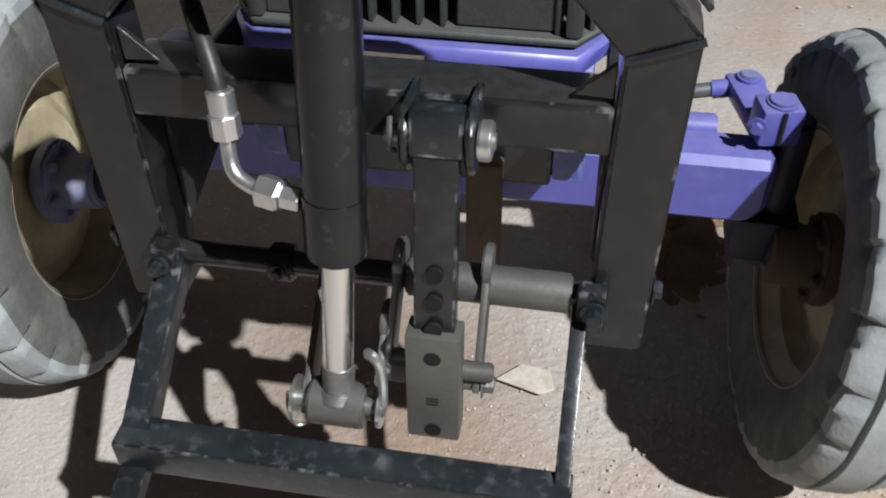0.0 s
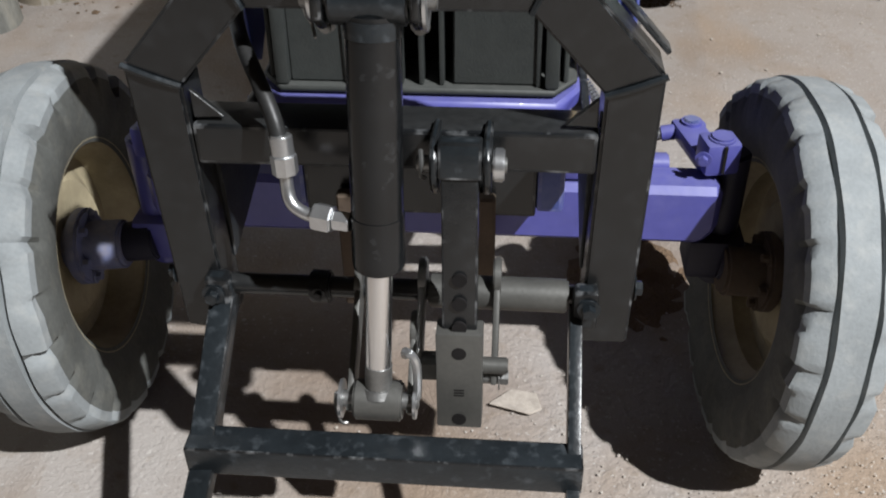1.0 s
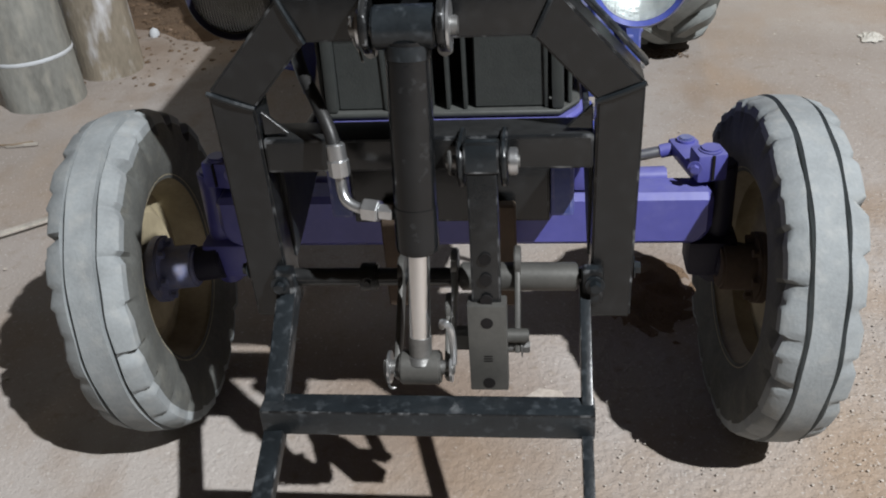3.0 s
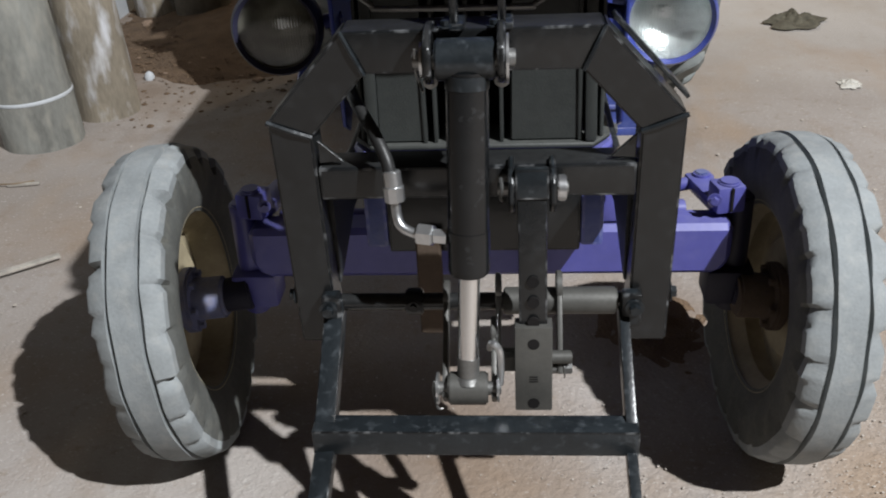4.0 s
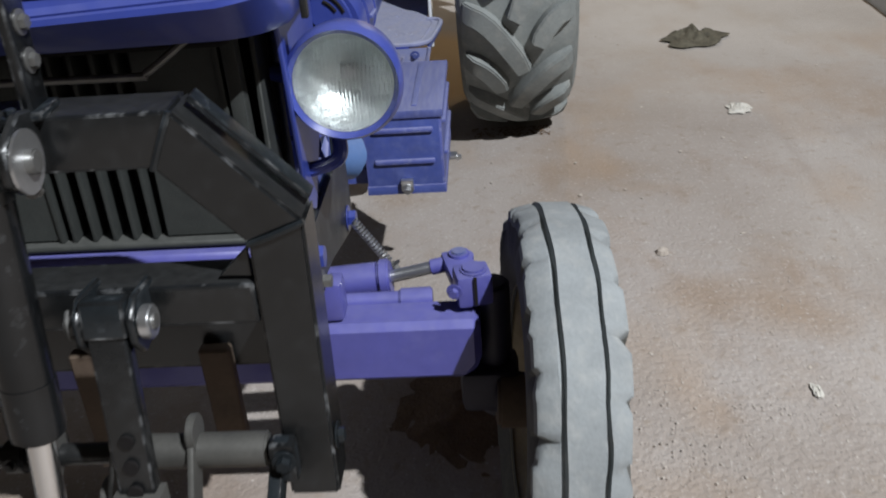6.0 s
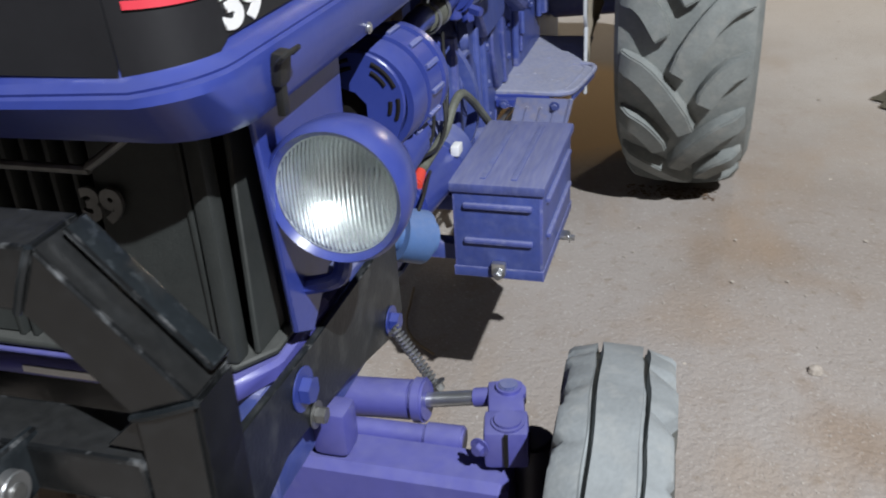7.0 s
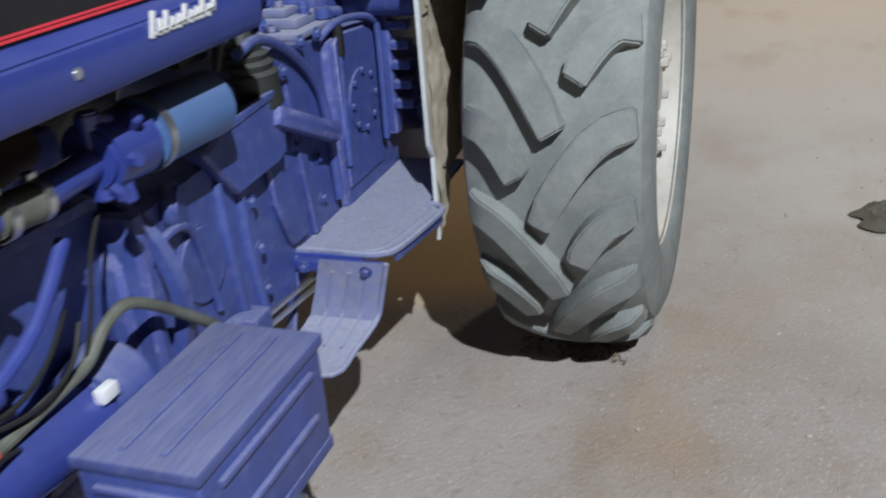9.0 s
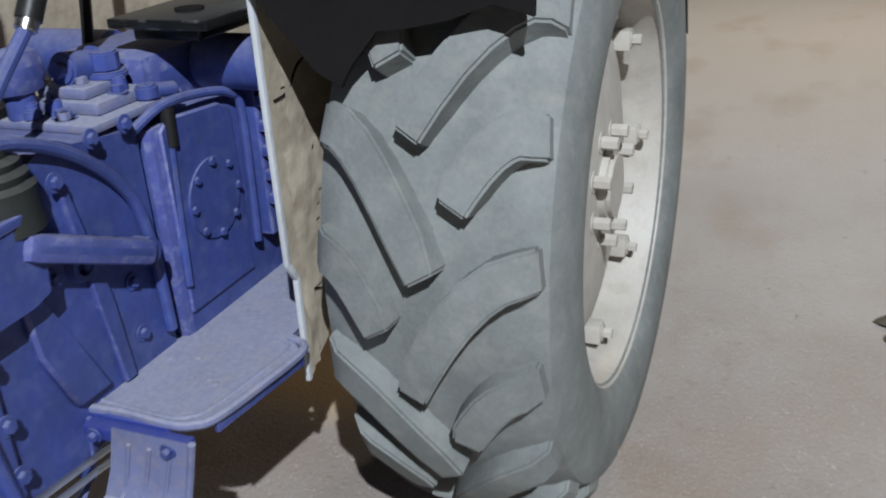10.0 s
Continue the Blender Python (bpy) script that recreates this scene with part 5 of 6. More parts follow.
for x in (0.165, 0.31):
    part("clamp_bolt", Shape().bolt((x, 1.578, 0.535), (0, -1, -0.2), 0.009, 0.01), PURPLE_DUSTY, low)

# rear mudguards
for sx in (1, -1):
    fender = group("rear_mudguard", tractor, "mud-caked cream rear mudguard")
    edge = [(1.945, 0.445), (1.950, 0.665), (1.925, 0.70), (1.925, 1.20), (2.05, 1.34), (2.385, 1.42), (2.75, 1.34), (2.95, 1.10), (3.0, 0.80), (2.95, 0.70), (2.06, 0.60), (2.03, 0.50), (1.99, 0.485)]
    part("inner_plate", Shape().slab(edge, 0.338 * sx, 0.346 * sx, "x", 0.002), FENDER, fender)
    s = Shape()
    rows = []
    for a in np.linspace(radians(56), radians(165), 18).tolist():
        y, z = 2.475 - 0.785 * math.cos(a), 0.675 + 0.785 * math.sin(a)
        y2, z2 = 2.475 - 0.778 * math.cos(a), 0.675 + 0.778 * math.sin(a)
        rows.append([s.bm.verts.new(q) for q in ((0.346 * sx, y, z), (0.80 * sx, y, z), (0.83 * sx, y2 + 0.01, z2 - 0.03), (0.80 * sx, y2, z2), (0.346 * sx, y2, z2))])
    for a, b in zip(rows, rows[1:]):
        for k in range(5):
            s.bm.faces.new((a[k], a[(k + 1) % 5], b[(k + 1) % 5], b[k]))
    s.bm.faces.new(rows[0]), s.bm.faces.new(rows[-1])
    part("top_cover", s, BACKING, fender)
    part("edge_fold", Shape().bar((0.345 * sx, 1.922, 0.70), (0.345 * sx, 1.922, 1.20), 0.010, 0.012, 0.002).bar((0.345 * sx, 1.922, 0.702), (0.345 * sx, 1.944, 0.666), 0.010, 0.012, 0.002).bar((0.345 * sx, 1.944, 0.668), (0.345 * sx, 1.942, 0.452), 0.010, 0.012, 0.002), LIME, fender)
    # flat near-black sheet across the space under the mudguard's front
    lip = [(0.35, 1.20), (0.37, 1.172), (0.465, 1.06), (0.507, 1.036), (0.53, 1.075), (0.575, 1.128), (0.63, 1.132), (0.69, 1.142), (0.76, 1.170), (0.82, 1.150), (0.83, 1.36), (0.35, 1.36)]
    part("front_flap", Shape().slab([(u * sx, v) for u, v in lip], 1.893, 1.903, "y", 0.002), BACKING, fender, "flat black sheet under the front of the mudguard")
    mud = Shape()
    crust = []
    for i in range(61):
        row = []
        for k in range(23):
            z, y = 0.475 + i * 0.0125, 1.955 + k * 0.012
            lump = noise.noise(Vector((y * 9, z * 9, 4.0 + sx))) + 0.6 * noise.noise(Vector((y * 30, z * 30, 7.0)))
            thick = max(-0.002, 0.004 + 0.008 * lump)
            row.append(mud.bm.verts.new(((0.346 + thick) * sx, y + 0.004 * noise.noise(Vector((z * 40, y * 40, 1.0))), z)))
        crust.append(row)
    for i in range(60):
        for k in range(22):
            y, z = crust[i][k].co[1], crust[i][k].co[2]
            if z < 0.62 and y > 1.985 or z < 0.50 and y > 1.97:
                continue
            if noise.noise(Vector((y * 6, z * 6, 9.0))) > -0.22:
                mud.bm.faces.new((crust[i][k], crust[i][k + 1], crust[i + 1][k + 1], crust[i + 1][k]))
    bmesh.ops.delete(mud.bm, geom=[v for v in mud.bm.verts if not v.link_faces], context="VERTS")
    part("mud_crust", mud, FENDER, fender, "dried flaking mud on the mudguard")
    for pts in (((1.945, 0.995), (1.99, 1.0), (2.03, 1.035), (2.08, 1.05)), ((1.98, 0.86), (2.02, 0.855), (2.05, 0.885)), ((1.96, 0.60), (1.99, 0.62), (2.02, 0.61))):
        part("mud_crack", Shape().pipe([(0.3475 * sx, y, z) for y, z in pts], 0.0022, 5, 3), BACKING, fender)
# ---- front linkage frame bolted to the tractor ----
hitch = thing("front_linkage_frame", (0, -0.33, 0.44), "black welded square-tube linkage frame bolted to the tractor's nose", "frame")
YF, YB = -0.362, -0.292


def mitred(outline_out, outline_in, name):
    """A tube run between two outlines, front to back."""
    s = Shape()
    n = len(outline_out)
    v = [[s.bm.verts.new((x, y, z)) for x, z in line] for y in (YF, YB) for line in (outline_out, outline_in)]
    fo, fi, bo, bi = v
    for k in range(n - 1):
        s.bm.faces.new((fo[k], fo[k + 1], fi[k + 1], fi[k])), s.bm.faces.new((bo[k], bi[k], bi[k + 1], bo[k + 1]))
        s.bm.faces.new((fo[k], bo[k], bo[k + 1], fo[k + 1])), s.bm.faces.new((fi[k], fi[k + 1], bi[k + 1], bi[k]))
    for k in (0, n - 1):
        s.bm.faces.new((fo[k], fi[k], bi[k], bo[k]))
    bmesh.ops.recalc_face_normals(s.bm, faces=s.bm.faces)
    bmesh.ops.bevel(s.bm, geom=list(s.bm.edges), offset=0.004, segments=2, affect="EDGES", material=1)
    return part(name, s, BLACK, hitch)


for sx in (1, -1):
    name = "leg"
    mitred([(0.322 * sx, 0.515), (0.330 * sx, 0.935)], [(0.254 * sx, 0.515), (0.260 * sx, 0.908)], name)
    mitred([(0.330 * sx, 0.936), (0.200 * sx, 1.079)], [(0.260 * sx, 0.909), (0.168 * sx, 1.010)], "corner_tube")
    part("weld_seam", Shape().pipe([(0.331 * sx, YF - 0.001, 0.936), (0.295 * sx, YF - 0.003, 0.922), (0.260 * sx, YF - 0.001, 0.909)], 0.0045, 6, 4), BLACK_WORN, hitch)
    part("weld_seam", Shape().pipe([(0.200 * sx, YF - 0.001, 1.079), (0.184 * sx, YF - 0.003, 1.045), (0.168 * sx, YF - 0.001, 1.010)], 0.004, 6, 4), BLACK_WORN, hitch)
    side = [(-0.30, 0.77), (0.0, 0.752), (0.34, 0.752), (0.345, 0.60), (0.29, 0.58), (0.10, 0.63), (-0.10, 0.66), (-0.30, 0.60)]
    part("side_plate", Shape().slab(side, 0.252 * sx, 0.264 * sx, "x", 0.002), BLACK_DUSTY, hitch)
    part("plate_lug", Shape().slab([(0.255, 0.74), (0.345, 0.75), (0.345, 0.80), (0.30, 0.815), (0.265, 0.79)], 0.253 * sx, 0.263 * sx, "x", 0.002), BLACK_WORN, hitch)
    for y, z, r in ((-0.046, 0.715, 0.019), (0.284, 0.615, 0.016), (-0.02, 0.655, 0.012)):
        part("plate_bolt", Shape().bolt((0.265 * sx, y, z), (sx, 0, 0), r, 0.014), PURPLE if r > 0.013 else STEEL, hitch)
    part("leg_bolt", Shape().bolt((0.326 * sx, -0.345, 0.605), (sx, 0, 0), 0.011, 0.009), BLACK_WORN, hitch)
    part("shaft_clip", Shape().box((0.258 * sx, -0.372, 0.59), (0.035, 0.03, 0.065), 0.008).bolt((0.262 * sx, -0.39, 0.60), (0, -1, 0), 0.01, 0.012), BLACK_WORN, hitch)
part("corner_angle", Shape().bar((0.334, -0.318, 0.951), (0.214, -0.318, 1.083), 0.007, 0.03, 0.002), BLACK_WORN, hitch)
part("top_tube", Shape().span((-0.199, YF + 0.0005, 1.0105), (0.199, YB, 1.0785), 0.004), BLACK, hitch)
part("cross_tube", Shape().span((-0.257, YF + 0.001, 0.797), (0.257, YB, 0.854), 0.005), BLACK, hitch)
for sx in (1, -1):
    part("gusset", Shape().slab([(0.255 * sx, 0.86), (0.255 * sx, 0.90), (0.215 * sx, 0.862)], YF + 0.01, YF + 0.018, "y", 0.001), BLACK, hitch)

# hinge at the top, with pin and washers
top = group("cylinder_hinge", hitch, "scuffed hinge barrel with pinned cheek plates")
for x in (-0.062, 0.045):
    part("cheek", Shape().slab([(-0.29, 1.02), (-0.29, 1.075), (-0.395, 1.098), (-0.445, 1.075), (-0.45, 1.035), (-0.42, 1.012)], x - 0.006, x + 0.006, "x", 0.003), BLACK, top)
part("barrel", Shape().rod((-0.052, -0.412, 1.048), (0.036, -0.412, 1.048), 0.031, segments=32, bevel=0.003), BLACK_WORN, top)
part("pin", Shape().rod((-0.085, -0.412, 1.048), (0.066, -0.412, 1.048), 0.014, segments=20, bevel=0.002), STEEL, top)
part("washer", Shape().rod((0.052, -0.412, 1.048), (0.056, -0.412, 1.048), 0.036, segments=28), ZINC, top)
part("washer", Shape().rod((-0.074, -0.412, 1.048), (-0.070, -0.412, 1.048), 0.026, segments=28), ZINC, top)
part("cotter", Shape().pipe([(-0.080, -0.43, 1.07), (-0.082, -0.412, 1.03), (-0.078, -0.40, 1.01), (-0.072, -0.415, 1.0)], 0.002, 5, 4), STEEL, top)
for x in (-0.062, 0.045):
    part("washer_bolt", Shape().bolt((x, -0.40, 1.01), (0, -1, -0.4), 0.007, 0.008), STEEL, top)

ram = group("lift_cylinder", hitch, "scratched black hydraulic cylinder with chromed rod")
T, M, E = Vector((-0.006, -0.412, 1.035)), Vector((-0.012, -0.452, 0.708)), Vector((-0.019, -0.484, 0.520))
part("barrel", Shape().rod(T, M, 0.0325, segments=36, bevel=0.004), BLACK_SCRATCHED, ram)
part("collar", Shape().rod(M.lerp(T, 0.02), M.lerp(T, 0.24), 0.0338, segments=36, bevel=0.003), BLACK_SCRATCHED, ram)
part("neck", Shape().rod(T.lerp(M, 0.02), T.lerp(M, 0.10), 0.0335, segments=36, bevel=0.003), BLACK_WORN, ram)
part("rod", Shape().rod(M, E.lerp(M, 0.22), 0.0175, segments=32), CHROME, ram)
part("rod_end", Shape().rod(E.lerp(M, 0.24), E, 0.0185, segments=32, bevel=0.002).rod(E.lerp(M, 0.05), E, 0.021, 0.026, segments=32), STEEL, ram)
part("rod_eye", Shape().rod((-0.052, -0.486, 0.505), (0.014, -0.486, 0.505), 0.028, segments=32, bevel=0.003), PRIMED, ram)
part("eye_pin", Shape().rod((-0.078, -0.486, 0.505), (0.036, -0.486, 0.505), 0.012, segments=16, bevel=0.002), STEEL, ram)
part("eye_washer", Shape().rod((-0.072, -0.486, 0.505), (-0.068, -0.486, 0.505), 0.027, segments=24), ZINC, ram)
part("eye_washer", Shape().rod((0.029, -0.486, 0.505), (0.033, -0.486, 0.505), 0.024, segments=24), ZINC, ram)
part("cotter", Shape().pipe([(-0.074, -0.50, 0.53), (-0.077, -0.50, 0.505), (-0.070, -0.505, 0.478), (-0.06, -0.50, 0.475)], 0.0022, 5, 4), STEEL, ram)

pipe = group("hydraulic_hose", hitch, "black hydraulic hose with zinc elbow fitting")
part("hose", Shape().pipe([(-0.245, -0.10, 0.99), (-0.222, -0.22, 0.965), (-0.195, -0.30, 0.945), (-0.162, -0.36, 0.918), (-0.140, -0.392, 0.885), (-0.132, -0.405, 0.855)], 0.0105, 12, 6), HOSE, pipe)
part("ferrule", Shape().rod((-0.131, -0.404, 0.868), (-0.127, -0.414, 0.822), 0.0145, segments=20, bevel=0.002).rod((-0.128, -0.412, 0.845), (-0.127, -0.415, 0.82), 0.0165, segments=8, bevel=0.001), ZINC, pipe)
part("elbow", Shape().pipe([(-0.127, -0.414, 0.822), (-0.126, -0.42, 0.80), (-0.12, -0.428, 0.784), (-0.105, -0.434, 0.775), (-0.088, -0.438, 0.772)], 0.0085, 12, 6), ZINC, pipe)
part("union_nut", Shape().rod((-0.092, -0.437, 0.773), (-0.066, -0.443, 0.772), 0.0185, segments=6, bevel=0.002).rod((-0.066, -0.443, 0.772), (-0.045, -0.446, 0.771), 0.013, segments=6, bevel=0.001), ZINC, pipe)

# perforated drop arm
arm = group("drop_arm", hitch, "perforated black arm in a bare steel sleeve")
for x in (0.057, 0.122):
    part("ear", Shape().slab([(-0.34, 0.80), (-0.34, 0.862), (-0.40, 0.868), (-0.425, 0.85), (-0.425, 0.815), (-0.405, 0.79)], x - 0.005, x + 0.005, "x", 0.003), BLACK_WORN, arm)
part("pivot_pin", Shape().rod((0.035, -0.402, 0.833), (0.146, -0.402, 0.833), 0.010, segments=16, bevel=0.001), STEEL, arm)
part("pin_head", Shape().rod((0.129, -0.402, 0.833), (0.143, -0.402, 0.833), 0.021, segments=24, bevel=0.002), ZINC, arm)
part("cotter", Shape().pipe([(0.04, -0.40, 0.85), (0.042, -0.415, 0.84), (0.04, -0.41, 0.82), (0.044, -0.40, 0.81)], 0.0028, 5, 4), STEEL, arm)
A0, A1, A2 = Vector((0.089, -0.405, 0.862)), Vector((0.090, -0.452, 0.605)), Vector((0.090, -0.463, 0.452))
part("inner_bar", Shape().bar(A0, A1.lerp(A2, 0.4), 0.046, 0.024, 0.003), BLACK, arm)
part("head_block", Shape().bar(A0 + Vector((0, 0.002, 0.006)), A0.lerp(A1, 0.16), 0.054, 0.030, 0.004), BLACK_WORN, arm)
part("sleeve", Shape().bar(A1 + Vector((0, 0, 0.008)), A2, 0.062, 0.036, 0.003), PRIMED, arm)
way = (A2 - A1).normalized()
front = Vector((0, -1, 0)) - way * way.dot(Vector((0, -1, 0)))
front.normalize()
for t, ln, off in ((0.68, 0, 0.0125), (0.815, 0, 0.0125), (0.95, 0, 0.0125), (0.15, 1, 0.0185), (0.90, 1, 0.0185)):
    p = (A0.lerp(A1, t) if ln == 0 else A1.lerp(A2, t)) + front * (off - 0.0035)
    part("hole", Shape().rod(p, p + front * 0.0042, 0.0098, segments=20), BACKING, arm)
for k in range(3):
    part("stamp_mark", Shape().box(A1.lerp(A2, 0.56 + 0.03 * k) + front * 0.0185, (0.014, 0.0012, 0.0016), 0.0), BACKING, arm)
part("cross_pin", Shape().rod((0.02, -0.44, 0.535), (0.155, -0.44, 0.535), 0.012, segments=16, bevel=0.002), PRIMED, arm)

# rocking shaft and links
shaft = group("rocker_shaft", hitch, "bare steel rocker shaft with link plates")
part("shaft", Shape().rod((-0.255, -0.352, 0.592), (0.245, -0.355, 0.594), 0.0155, segments=28), BLACK, shaft)
part("tube", Shape().rod((0.04, -0.354, 0.594), (0.235, -0.355, 0.594), 0.024, segments=28, bevel=0.003), PRIMED, shaft)
part("shaft_collar", Shape().rod((-0.13, -0.353, 0.593), (-0.10, -0.353, 0.593), 0.024, bevel=0.003).bolt((-0.115, -0.377, 0.597), (0, -1, 0.2), 0.006, 0.008), BLACK_WORN, shaft)
for x, a, b, mat in ((0.032, (-0.352, 0.618), (-0.445, 0.520), STEEL), (0.136, (-0.352, 0.622), (-0.435, 0.497), PRIMED), (-0.058, (-0.352, 0.605), (-0.492, 0.485), PRIMED), (0.024, (-0.40, 0.56), (-0.492, 0.485), PRIMED)):
    part("link_plate", Shape().bar((x, *a), (x, *b), 0.009, 0.040, 0.003, (0, 0.7, 0.7)), mat, shaft)
    part("link_eye", Shape().rod((x - 0.0055, *a), (x + 0.0055, *a), 0.027, segments=24, bevel=0.002), mat, shaft)
part("link_bolt", Shape().bolt((0.142, -0.434, 0.508), (1, 0, 0), 0.011, 0.012).rod((0.10, -0.434, 0.508), (0.142, -0.434, 0.508), 0.010), STEEL, shaft)
part("grease_hook", Shape().pipe([(0.018, -0.47, 0.575), (0.022, -0.485, 0.595), (0.034, -0.49, 0.585), (0.036, -0.49, 0.55), (0.034, -0.488, 0.515)], 0.006, 8, 5), ZINC, shaft)
part("stop_block", Shape().box((0.046, -0.44, 0.53), (0.03, 0.03, 0.03), 0.004), PRIMED, shaft)

# hanging U bar
ubar = group("swing_frame", hitch, "scuffed black angle-iron swing frame")
part("cross_bar", Shape().span((-0.275, -0.566, 0.428), (0.258, -0.520, 0.476), 0.003), BLACK_WORN, ubar)
for x in (-0.256, 0.246):
    wd = 0.034 if x < 0 else 0.018
    part("side_arm", Shape().bar((x, -0.345, 0.588), (x, -0.545, 0.452), wd, 0.034, 0.002, (0, 0.6, 0.8)), BLACK_WORN, ubar)
    part("toe", Shape().bar((x, -0.555, 0.43), (x - 0.01 * (1 if x < 0 else -0.3), -0.78, 0.31), wd, 0.02, 0.002, (0, 0.6, 0.8)), BLACK_WORN, ubar)
part("weld_seam", Shape().pipe([(-0.272, -0.525, 0.478), (-0.24, -0.53, 0.479)], 0.004, 6, 2), STEEL, ubar)
for x in (-0.026, 0.046):
    up = group("lift_strap", hitch, "black flat strap rising from the hinge")
    part("strap", Shape().bar((x, -0.345, 1.072), (x - 0.002, -0.330, 1.62), 0.012, 0.046, 0.003), BLACK_SCRATCHED, up)
    part("strap_foot", Shape().box((x, -0.345, 1.083), (0.034, 0.055, 0.010), 0.003).bolt((x - 0.012, -0.38, 1.087), (0, 0, 1), 0.007, 0.008), BLACK_WORN, up)
    for z in (1.138, 1.180, 1.29):
        part("strap_bolt", Shape().bolt((x + 0.006, -0.342 + (z - 1.072) * 0.027, z), (1, 0, 0), 0.009, 0.007), STEEL, up)

# ---- yard clutter ----
def column_pipe(x, y, r, h, lean, ring, label, mat=None):
    s = Shape().lathe([(0.0, r), (h, r * 0.92), (h, r * 0.80), (0.0, r * 0.86)], (x, y, -0.01), (lean, 0.0, 1), 40, closed=True)
    t = thing("concrete_pipe", (x, y, 0), label, "pipe", "standing pipes")
    part("shell", s, mat or CONCRETE, t)
    if ring:
        part("band", Shape().lathe([(0.0, r * 1.0), (0.003, r * 1.012), (0.012, r * 1.012), (0.016, r * 1.0)], (x + lean * ring, y, ring), (lean, 0, 1), 40), LIME, t)


solid("pale_slat", Shape().box((-1.52, 0.80, 0.010), (0.22, 0.026, 0.010), 0.002, (0, 0, 38)), SPLINTER, "thin pale splintered slat lying on the floor", "slat")
solid("pale_slat", Shape().box((-1.82, 1.43, 0.008), (0.12, 0.014, 0.010), 0.002, (0, 0, 10)), SPLINTER, "short white stick lying on the floor", "slat")
column_pipe(-1.945, 1.905, 0.165, 1.9, -0.03, 0.20, "grey weathered concrete pipe standing on end, with a pale ring")
column_pipe(-1.79, 2.24, 0.145, 1.9, -0.03, 0, "brownish concrete pipe standing on end, streaked with lime", LIMED)
column_pipe(-2.10, 3.95, 0.15, 1.6, -0.10, 0, "lime-streaked concrete pipe leaning by the wall", LIMED)
# the shade this pipe stands in is put into its colour
column_pipe(-1.80, 3.84, 0.165, 1.7, 0.02, 0, "weathered concrete pipe standing on the soil, coloured dark for shade", SHADED_PIPE)
column_pipe(-1.47, 4.45, 0.17, 1.4, 0.0, 0, "pale concrete pipe standing beyond the rubble", LIMED)


def heap(x, y, rx, ry, h, label):
    s = Shape()
    rows = []
    for i in range(13):
        ring = []
        for k in range(36):
            a = math.tau * k / 36
            q = i / 12
            z = h * (1 - q) ** 1.4 * (0.75 + 0.5 * noise.noise(Vector((x + q * 2 * math.cos(a), y + q * 2 * math.sin(a), 0.3)))) - 0.012
            ring.append(s.bm.verts.new((x + rx * q * math.cos(a), y + ry * q * math.sin(a), z + 0.02 * noise.noise(Vector((q * 9 * math.cos(a), q * 9 * math.sin(a), 2.0))) * (1 - q))))
        rows.append(ring)
    for a, b in zip(rows, rows[1:]):
        for k in range(36):
            s.bm.faces.new((a[k], a[(k + 1) % 36], b[(k + 1) % 36], b[k]))
    return solid("soil_heap", s, SOIL, label, "soil", kind="stuff")


heap(-1.50, 3.70, 1.0, 1.45, 0.12, "low heap of dry brown soil against the wall")
heap(0.44, 0.45, 0.27, 0.34, 0.045, "small mound of dark soil under the front axle")


def pebbles(name, count, area, sizes, mat, label, seed, density=None, lift=0.0):
    """Many small broken stones, joined."""
    r = random.Random(seed)
    verts, faces = [], []
    base = [(1, 0, -0.4), (0.3, 0.95, -0.4), (-0.8, 0.6, -0.4), (-0.8, -0.6, -0.4), (0.3, -0.95, -0.4), (0.5, 0.3, 0.5), (-0.4, 0.45, 0.55), (-0.3, -0.5, 0.5), (0.45, -0.4, 0.6)]
    tri = [(0, 1, 5), (1, 6, 5), (1, 2, 6), (2, 7, 6), (2, 3, 7), (3, 4, 7), (4, 8, 7), (4, 0, 8), (0, 5, 8), (5, 6, 7), (5, 7, 8)]
    made = 0
    while made < count:
        x, y = r.uniform(area[0], area[1]), r.uniform(area[2], area[3])
        if density and r.random() > density(x, y):
            continue
        made += 1
        sz = sizes[0] + (sizes[1] - sizes[0]) * r.random() ** 3
        a, fl = r.uniform(0, 6.28), r.uniform(0.16, 0.40)
        n0 = len(verts)
        for bx, by, bz in base:
            j = r.uniform(0.75, 1.2)
            verts.append((x + sz * j * (bx * math.cos(a) - by * math.sin(a)), y + sz * j * (bx * math.sin(a) + by * math.cos(a)), sz * fl * (bz + 0.25) - 0.001 + lift * max(0.0, 1 - math.hypot(x + 1.5, (y - 3.75) * 0.63) / 0.85) ** 1.4))
        faces += [tuple(n0 + i for i in f) for f in tri]
    me = bpy.data.meshes.new(name)
    me.from_pydata(verts, [], faces)
    me.materials.append(mat)
    return tagged(new(name, me), label, "gravel", kind="stuff")


def near_right(x, y):
    return max(0.05, min(1.0, 1.15 - abs(x - 0.95) / 1.1 - abs(y - 0.0) / 1.5))


pebbles("gravel", 5000, (-0.3, 2.4, -1.2, 2.0), (0.0010, 0.0040), GRIT, "scattered fine pale gravel on the yard floor", 3, near_right)
pebbles("gravel", 700, (-2.2, 2.4, -1.0, 5.0), (0.0015, 0.008), STONE, "sparse grit and small stones on the floor", 4)
pebbles("soil_clods", 2600, (-2.3, -0.8, 1.9, 5.2), (0.003, 0.020), SOIL, "loose clods of dry brown soil", 15, lambda x, y: max(0.03, 1 - math.hypot(x + 1.5, y - 3.5) / 1.6), 0.085)
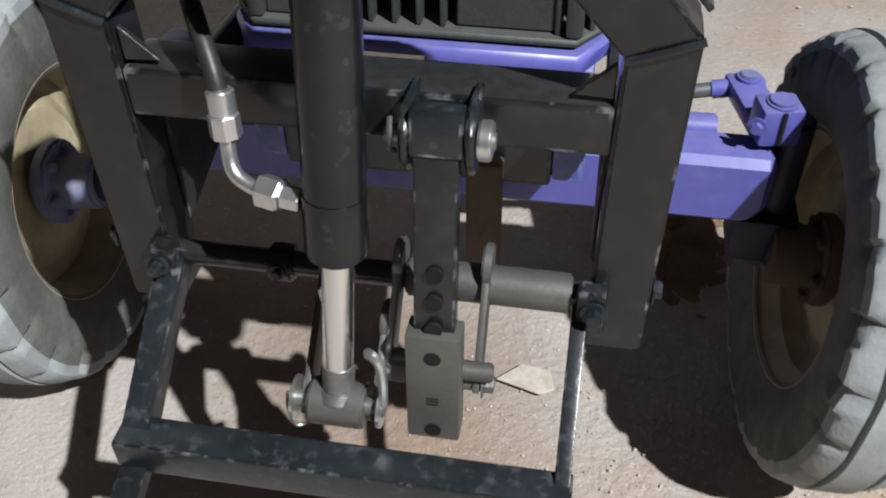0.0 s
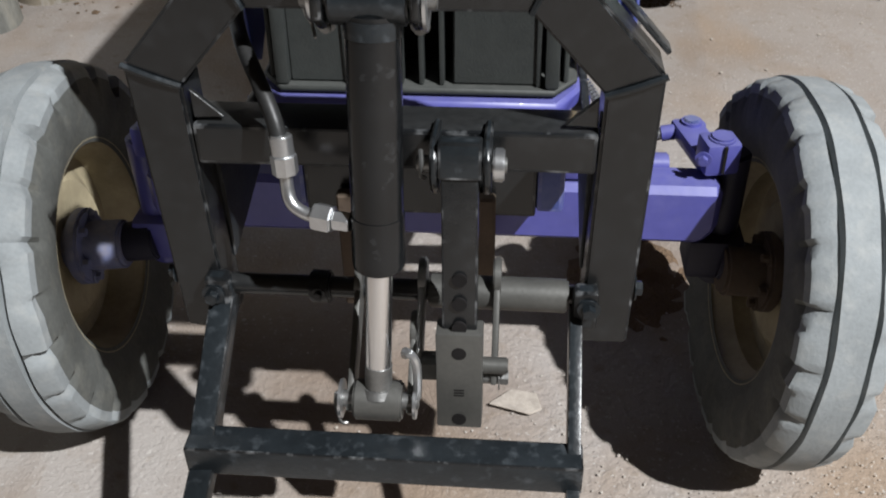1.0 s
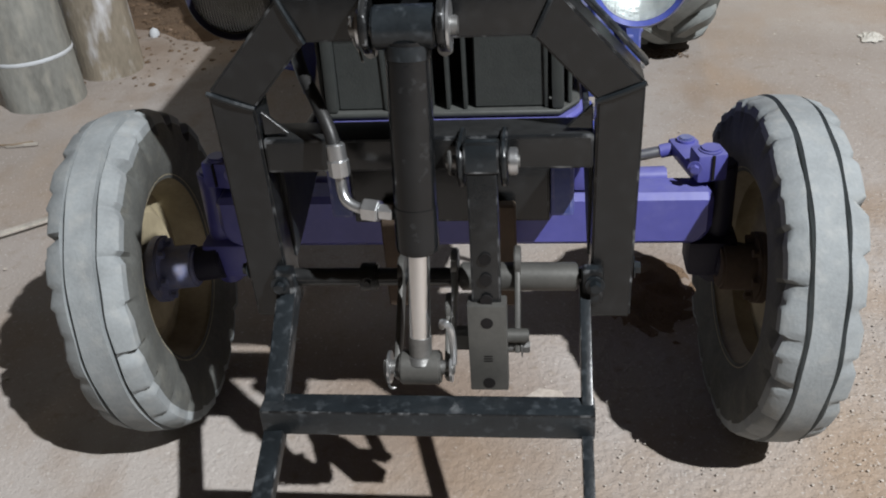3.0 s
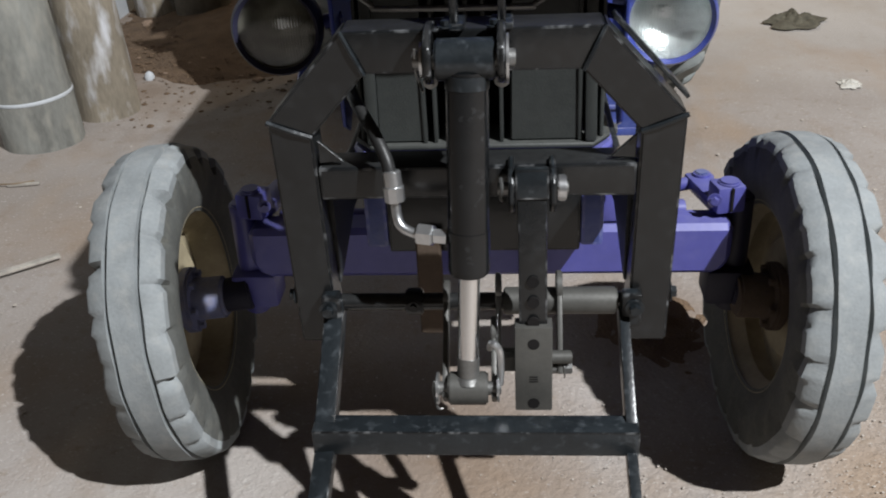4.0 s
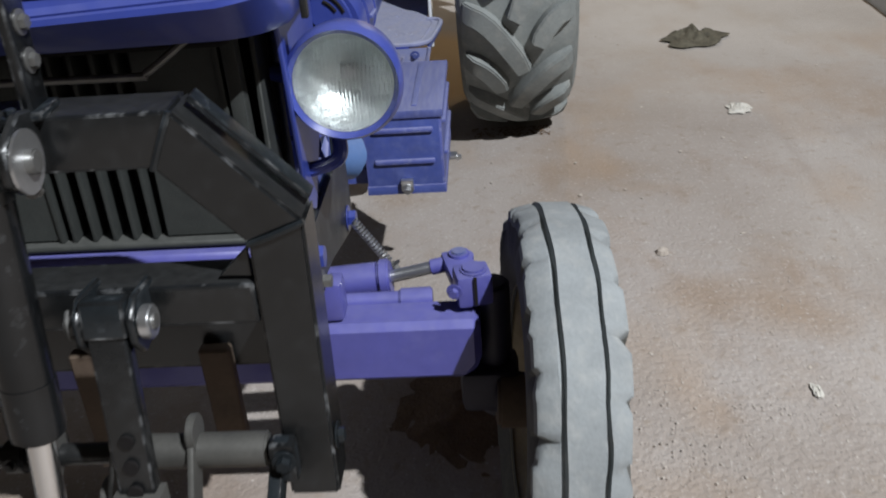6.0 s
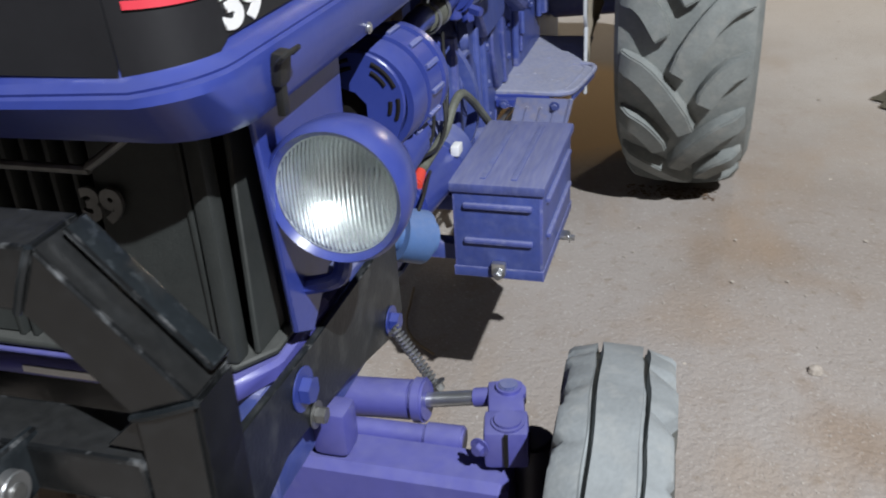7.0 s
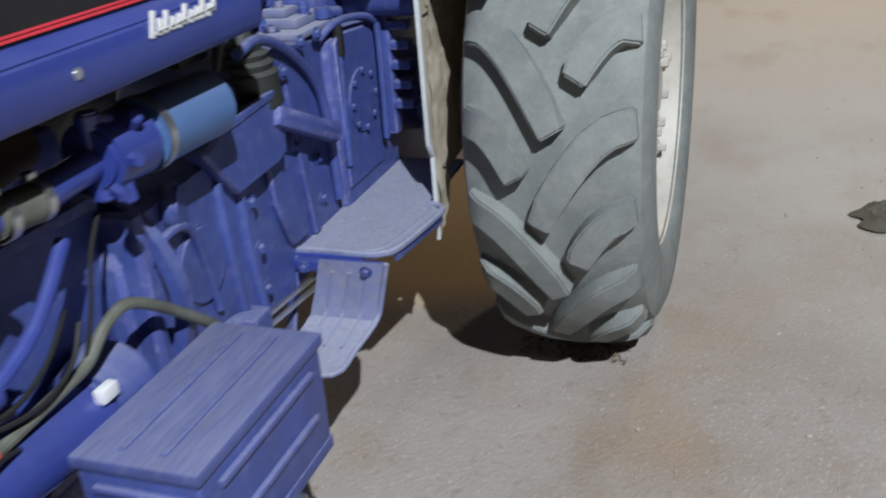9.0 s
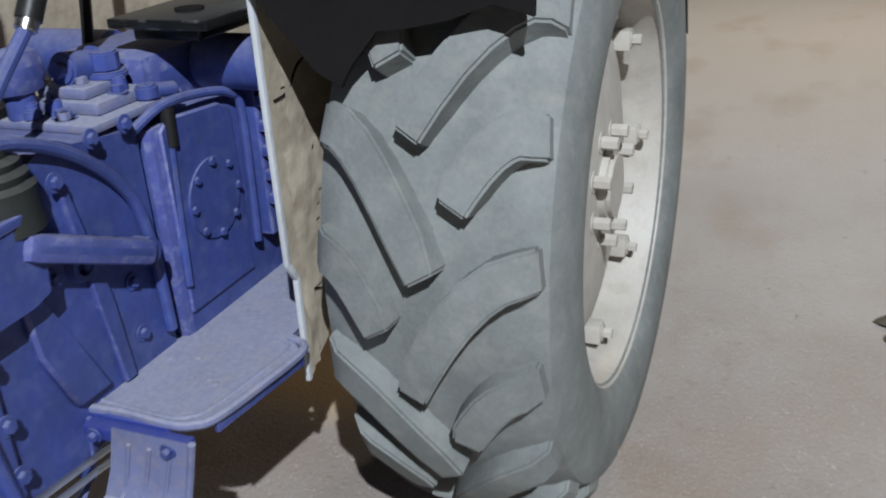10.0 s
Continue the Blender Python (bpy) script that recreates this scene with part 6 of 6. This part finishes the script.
# added clods, darkening the floor where the rear tyre's shade falls
pebbles("soil_clods", 400, (0.46, 0.77, 2.18, 2.28), (0.002, 0.008), SOIL, "small dark clods added for the shade at the rear tyre's foot", 23)
pebbles("rubble", 55, (-2.1, -0.9, 2.5, 4.4), (0.010, 0.045), BRICKBAT, "broken brick and stone rubble on the soil", 8, None, 0.085)


def crumpled(name, x, y, rx, ry, h, mat, label, category, seed):
    s = Shape()
    rows = []
    n = 26
    for i in range(n + 1):
        row = []
        for k in range(n + 1):
            u, v = 2 * i / n - 1, 2 * k / n - 1
            w = 1 + 0.45 * noise.noise(Vector((u * 1.6, v * 1.6, seed)))
            z = h * (0.5 + 0.7 * noise.noise(Vector((u * 2.4 + seed, v * 2.4, 0.5))) + 0.55 * abs(noise.noise(Vector((u * 5.5 + seed, v * 5.5, 1.5))))) * max(0.0, 1.05 - max(u * u, v * v)) + 0.002
            row.append(s.bm.verts.new((x + rx * u * w * (1 - 0.25 * v * v), y + ry * v * w * (1 - 0.3 * u * u), max(0.003, z))))
        rows.append(row)
    for a, b in zip(rows, rows[1:]):
        for k in range(n):
            s.bm.faces.new((a[k], a[k + 1], b[k + 1], b[k]))
    return solid(name, s, mat, label, category)


crumpled("rag", 1.565, 3.34, 0.14, 0.13, 0.05, CLOTH, "crumpled dark oily rag lying on the floor", "rag", 2.3)
crumpled("paper_scrap", 1.542, 2.34, 0.05, 0.055, 0.02, PAPER, "torn scrap of pale paper on the floor", "paper", 5.1)
crumpled("paper_scrap", 1.283, 0.485, 0.012, 0.028, 0.008, PAPER, "small white paper scrap on the gravel", "paper", 7.7)
flake = Shape().slab([(0.115, 0.0), (0.16, 0.045), (0.215, 0.035), (0.225, -0.01), (0.20, -0.025)], 0.006, 0.012, "z", 0.002)
solid("sandstone_flake", flake, STONE, "flat cream stone flake lying on the gravel", "stone")
solid("floor_stone", Shape().lathe([(0.0, 0.02), (0.012, 0.016), (0.018, 0.006), (0.019, 0.0)], (1.04, 1.185, -0.002), (0, 0, 1), 9), STONE, "small pale stone on the floor", "stone")
solid("lime_lump", Shape().lathe([(0.0, 0.022), (0.018, 0.026), (0.036, 0.018), (0.045, 0.004), (0.046, 0.0)], (-1.74, 2.66, -0.002), (0, 0, 1), 10), LIME, "white lime lump on the brown soil", "stone")
solid("board_offcut", Shape().box((2.19, 4.58, 0.02), (0.24, 0.035, 0.03), 0.003, (0, 0, -6)), WOOD, "short dark board lying on the floor", "board")
for pts in ([(-0.09, 1.40, 0.004), (-0.07, 1.30, 0.006), (-0.05, 1.20, 0.004), (0.0, 1.12, 0.005), (0.07, 1.068, 0.004)], [(-1.95, 1.43, 0.01), (-1.85, 1.42, 0.015), (-1.79, 1.46, 0.008)]):
    solid("twig", Shape().pipe(pts, 0.0035, 6, 4), WOOD, "thin dry twig on the floor", "twig")
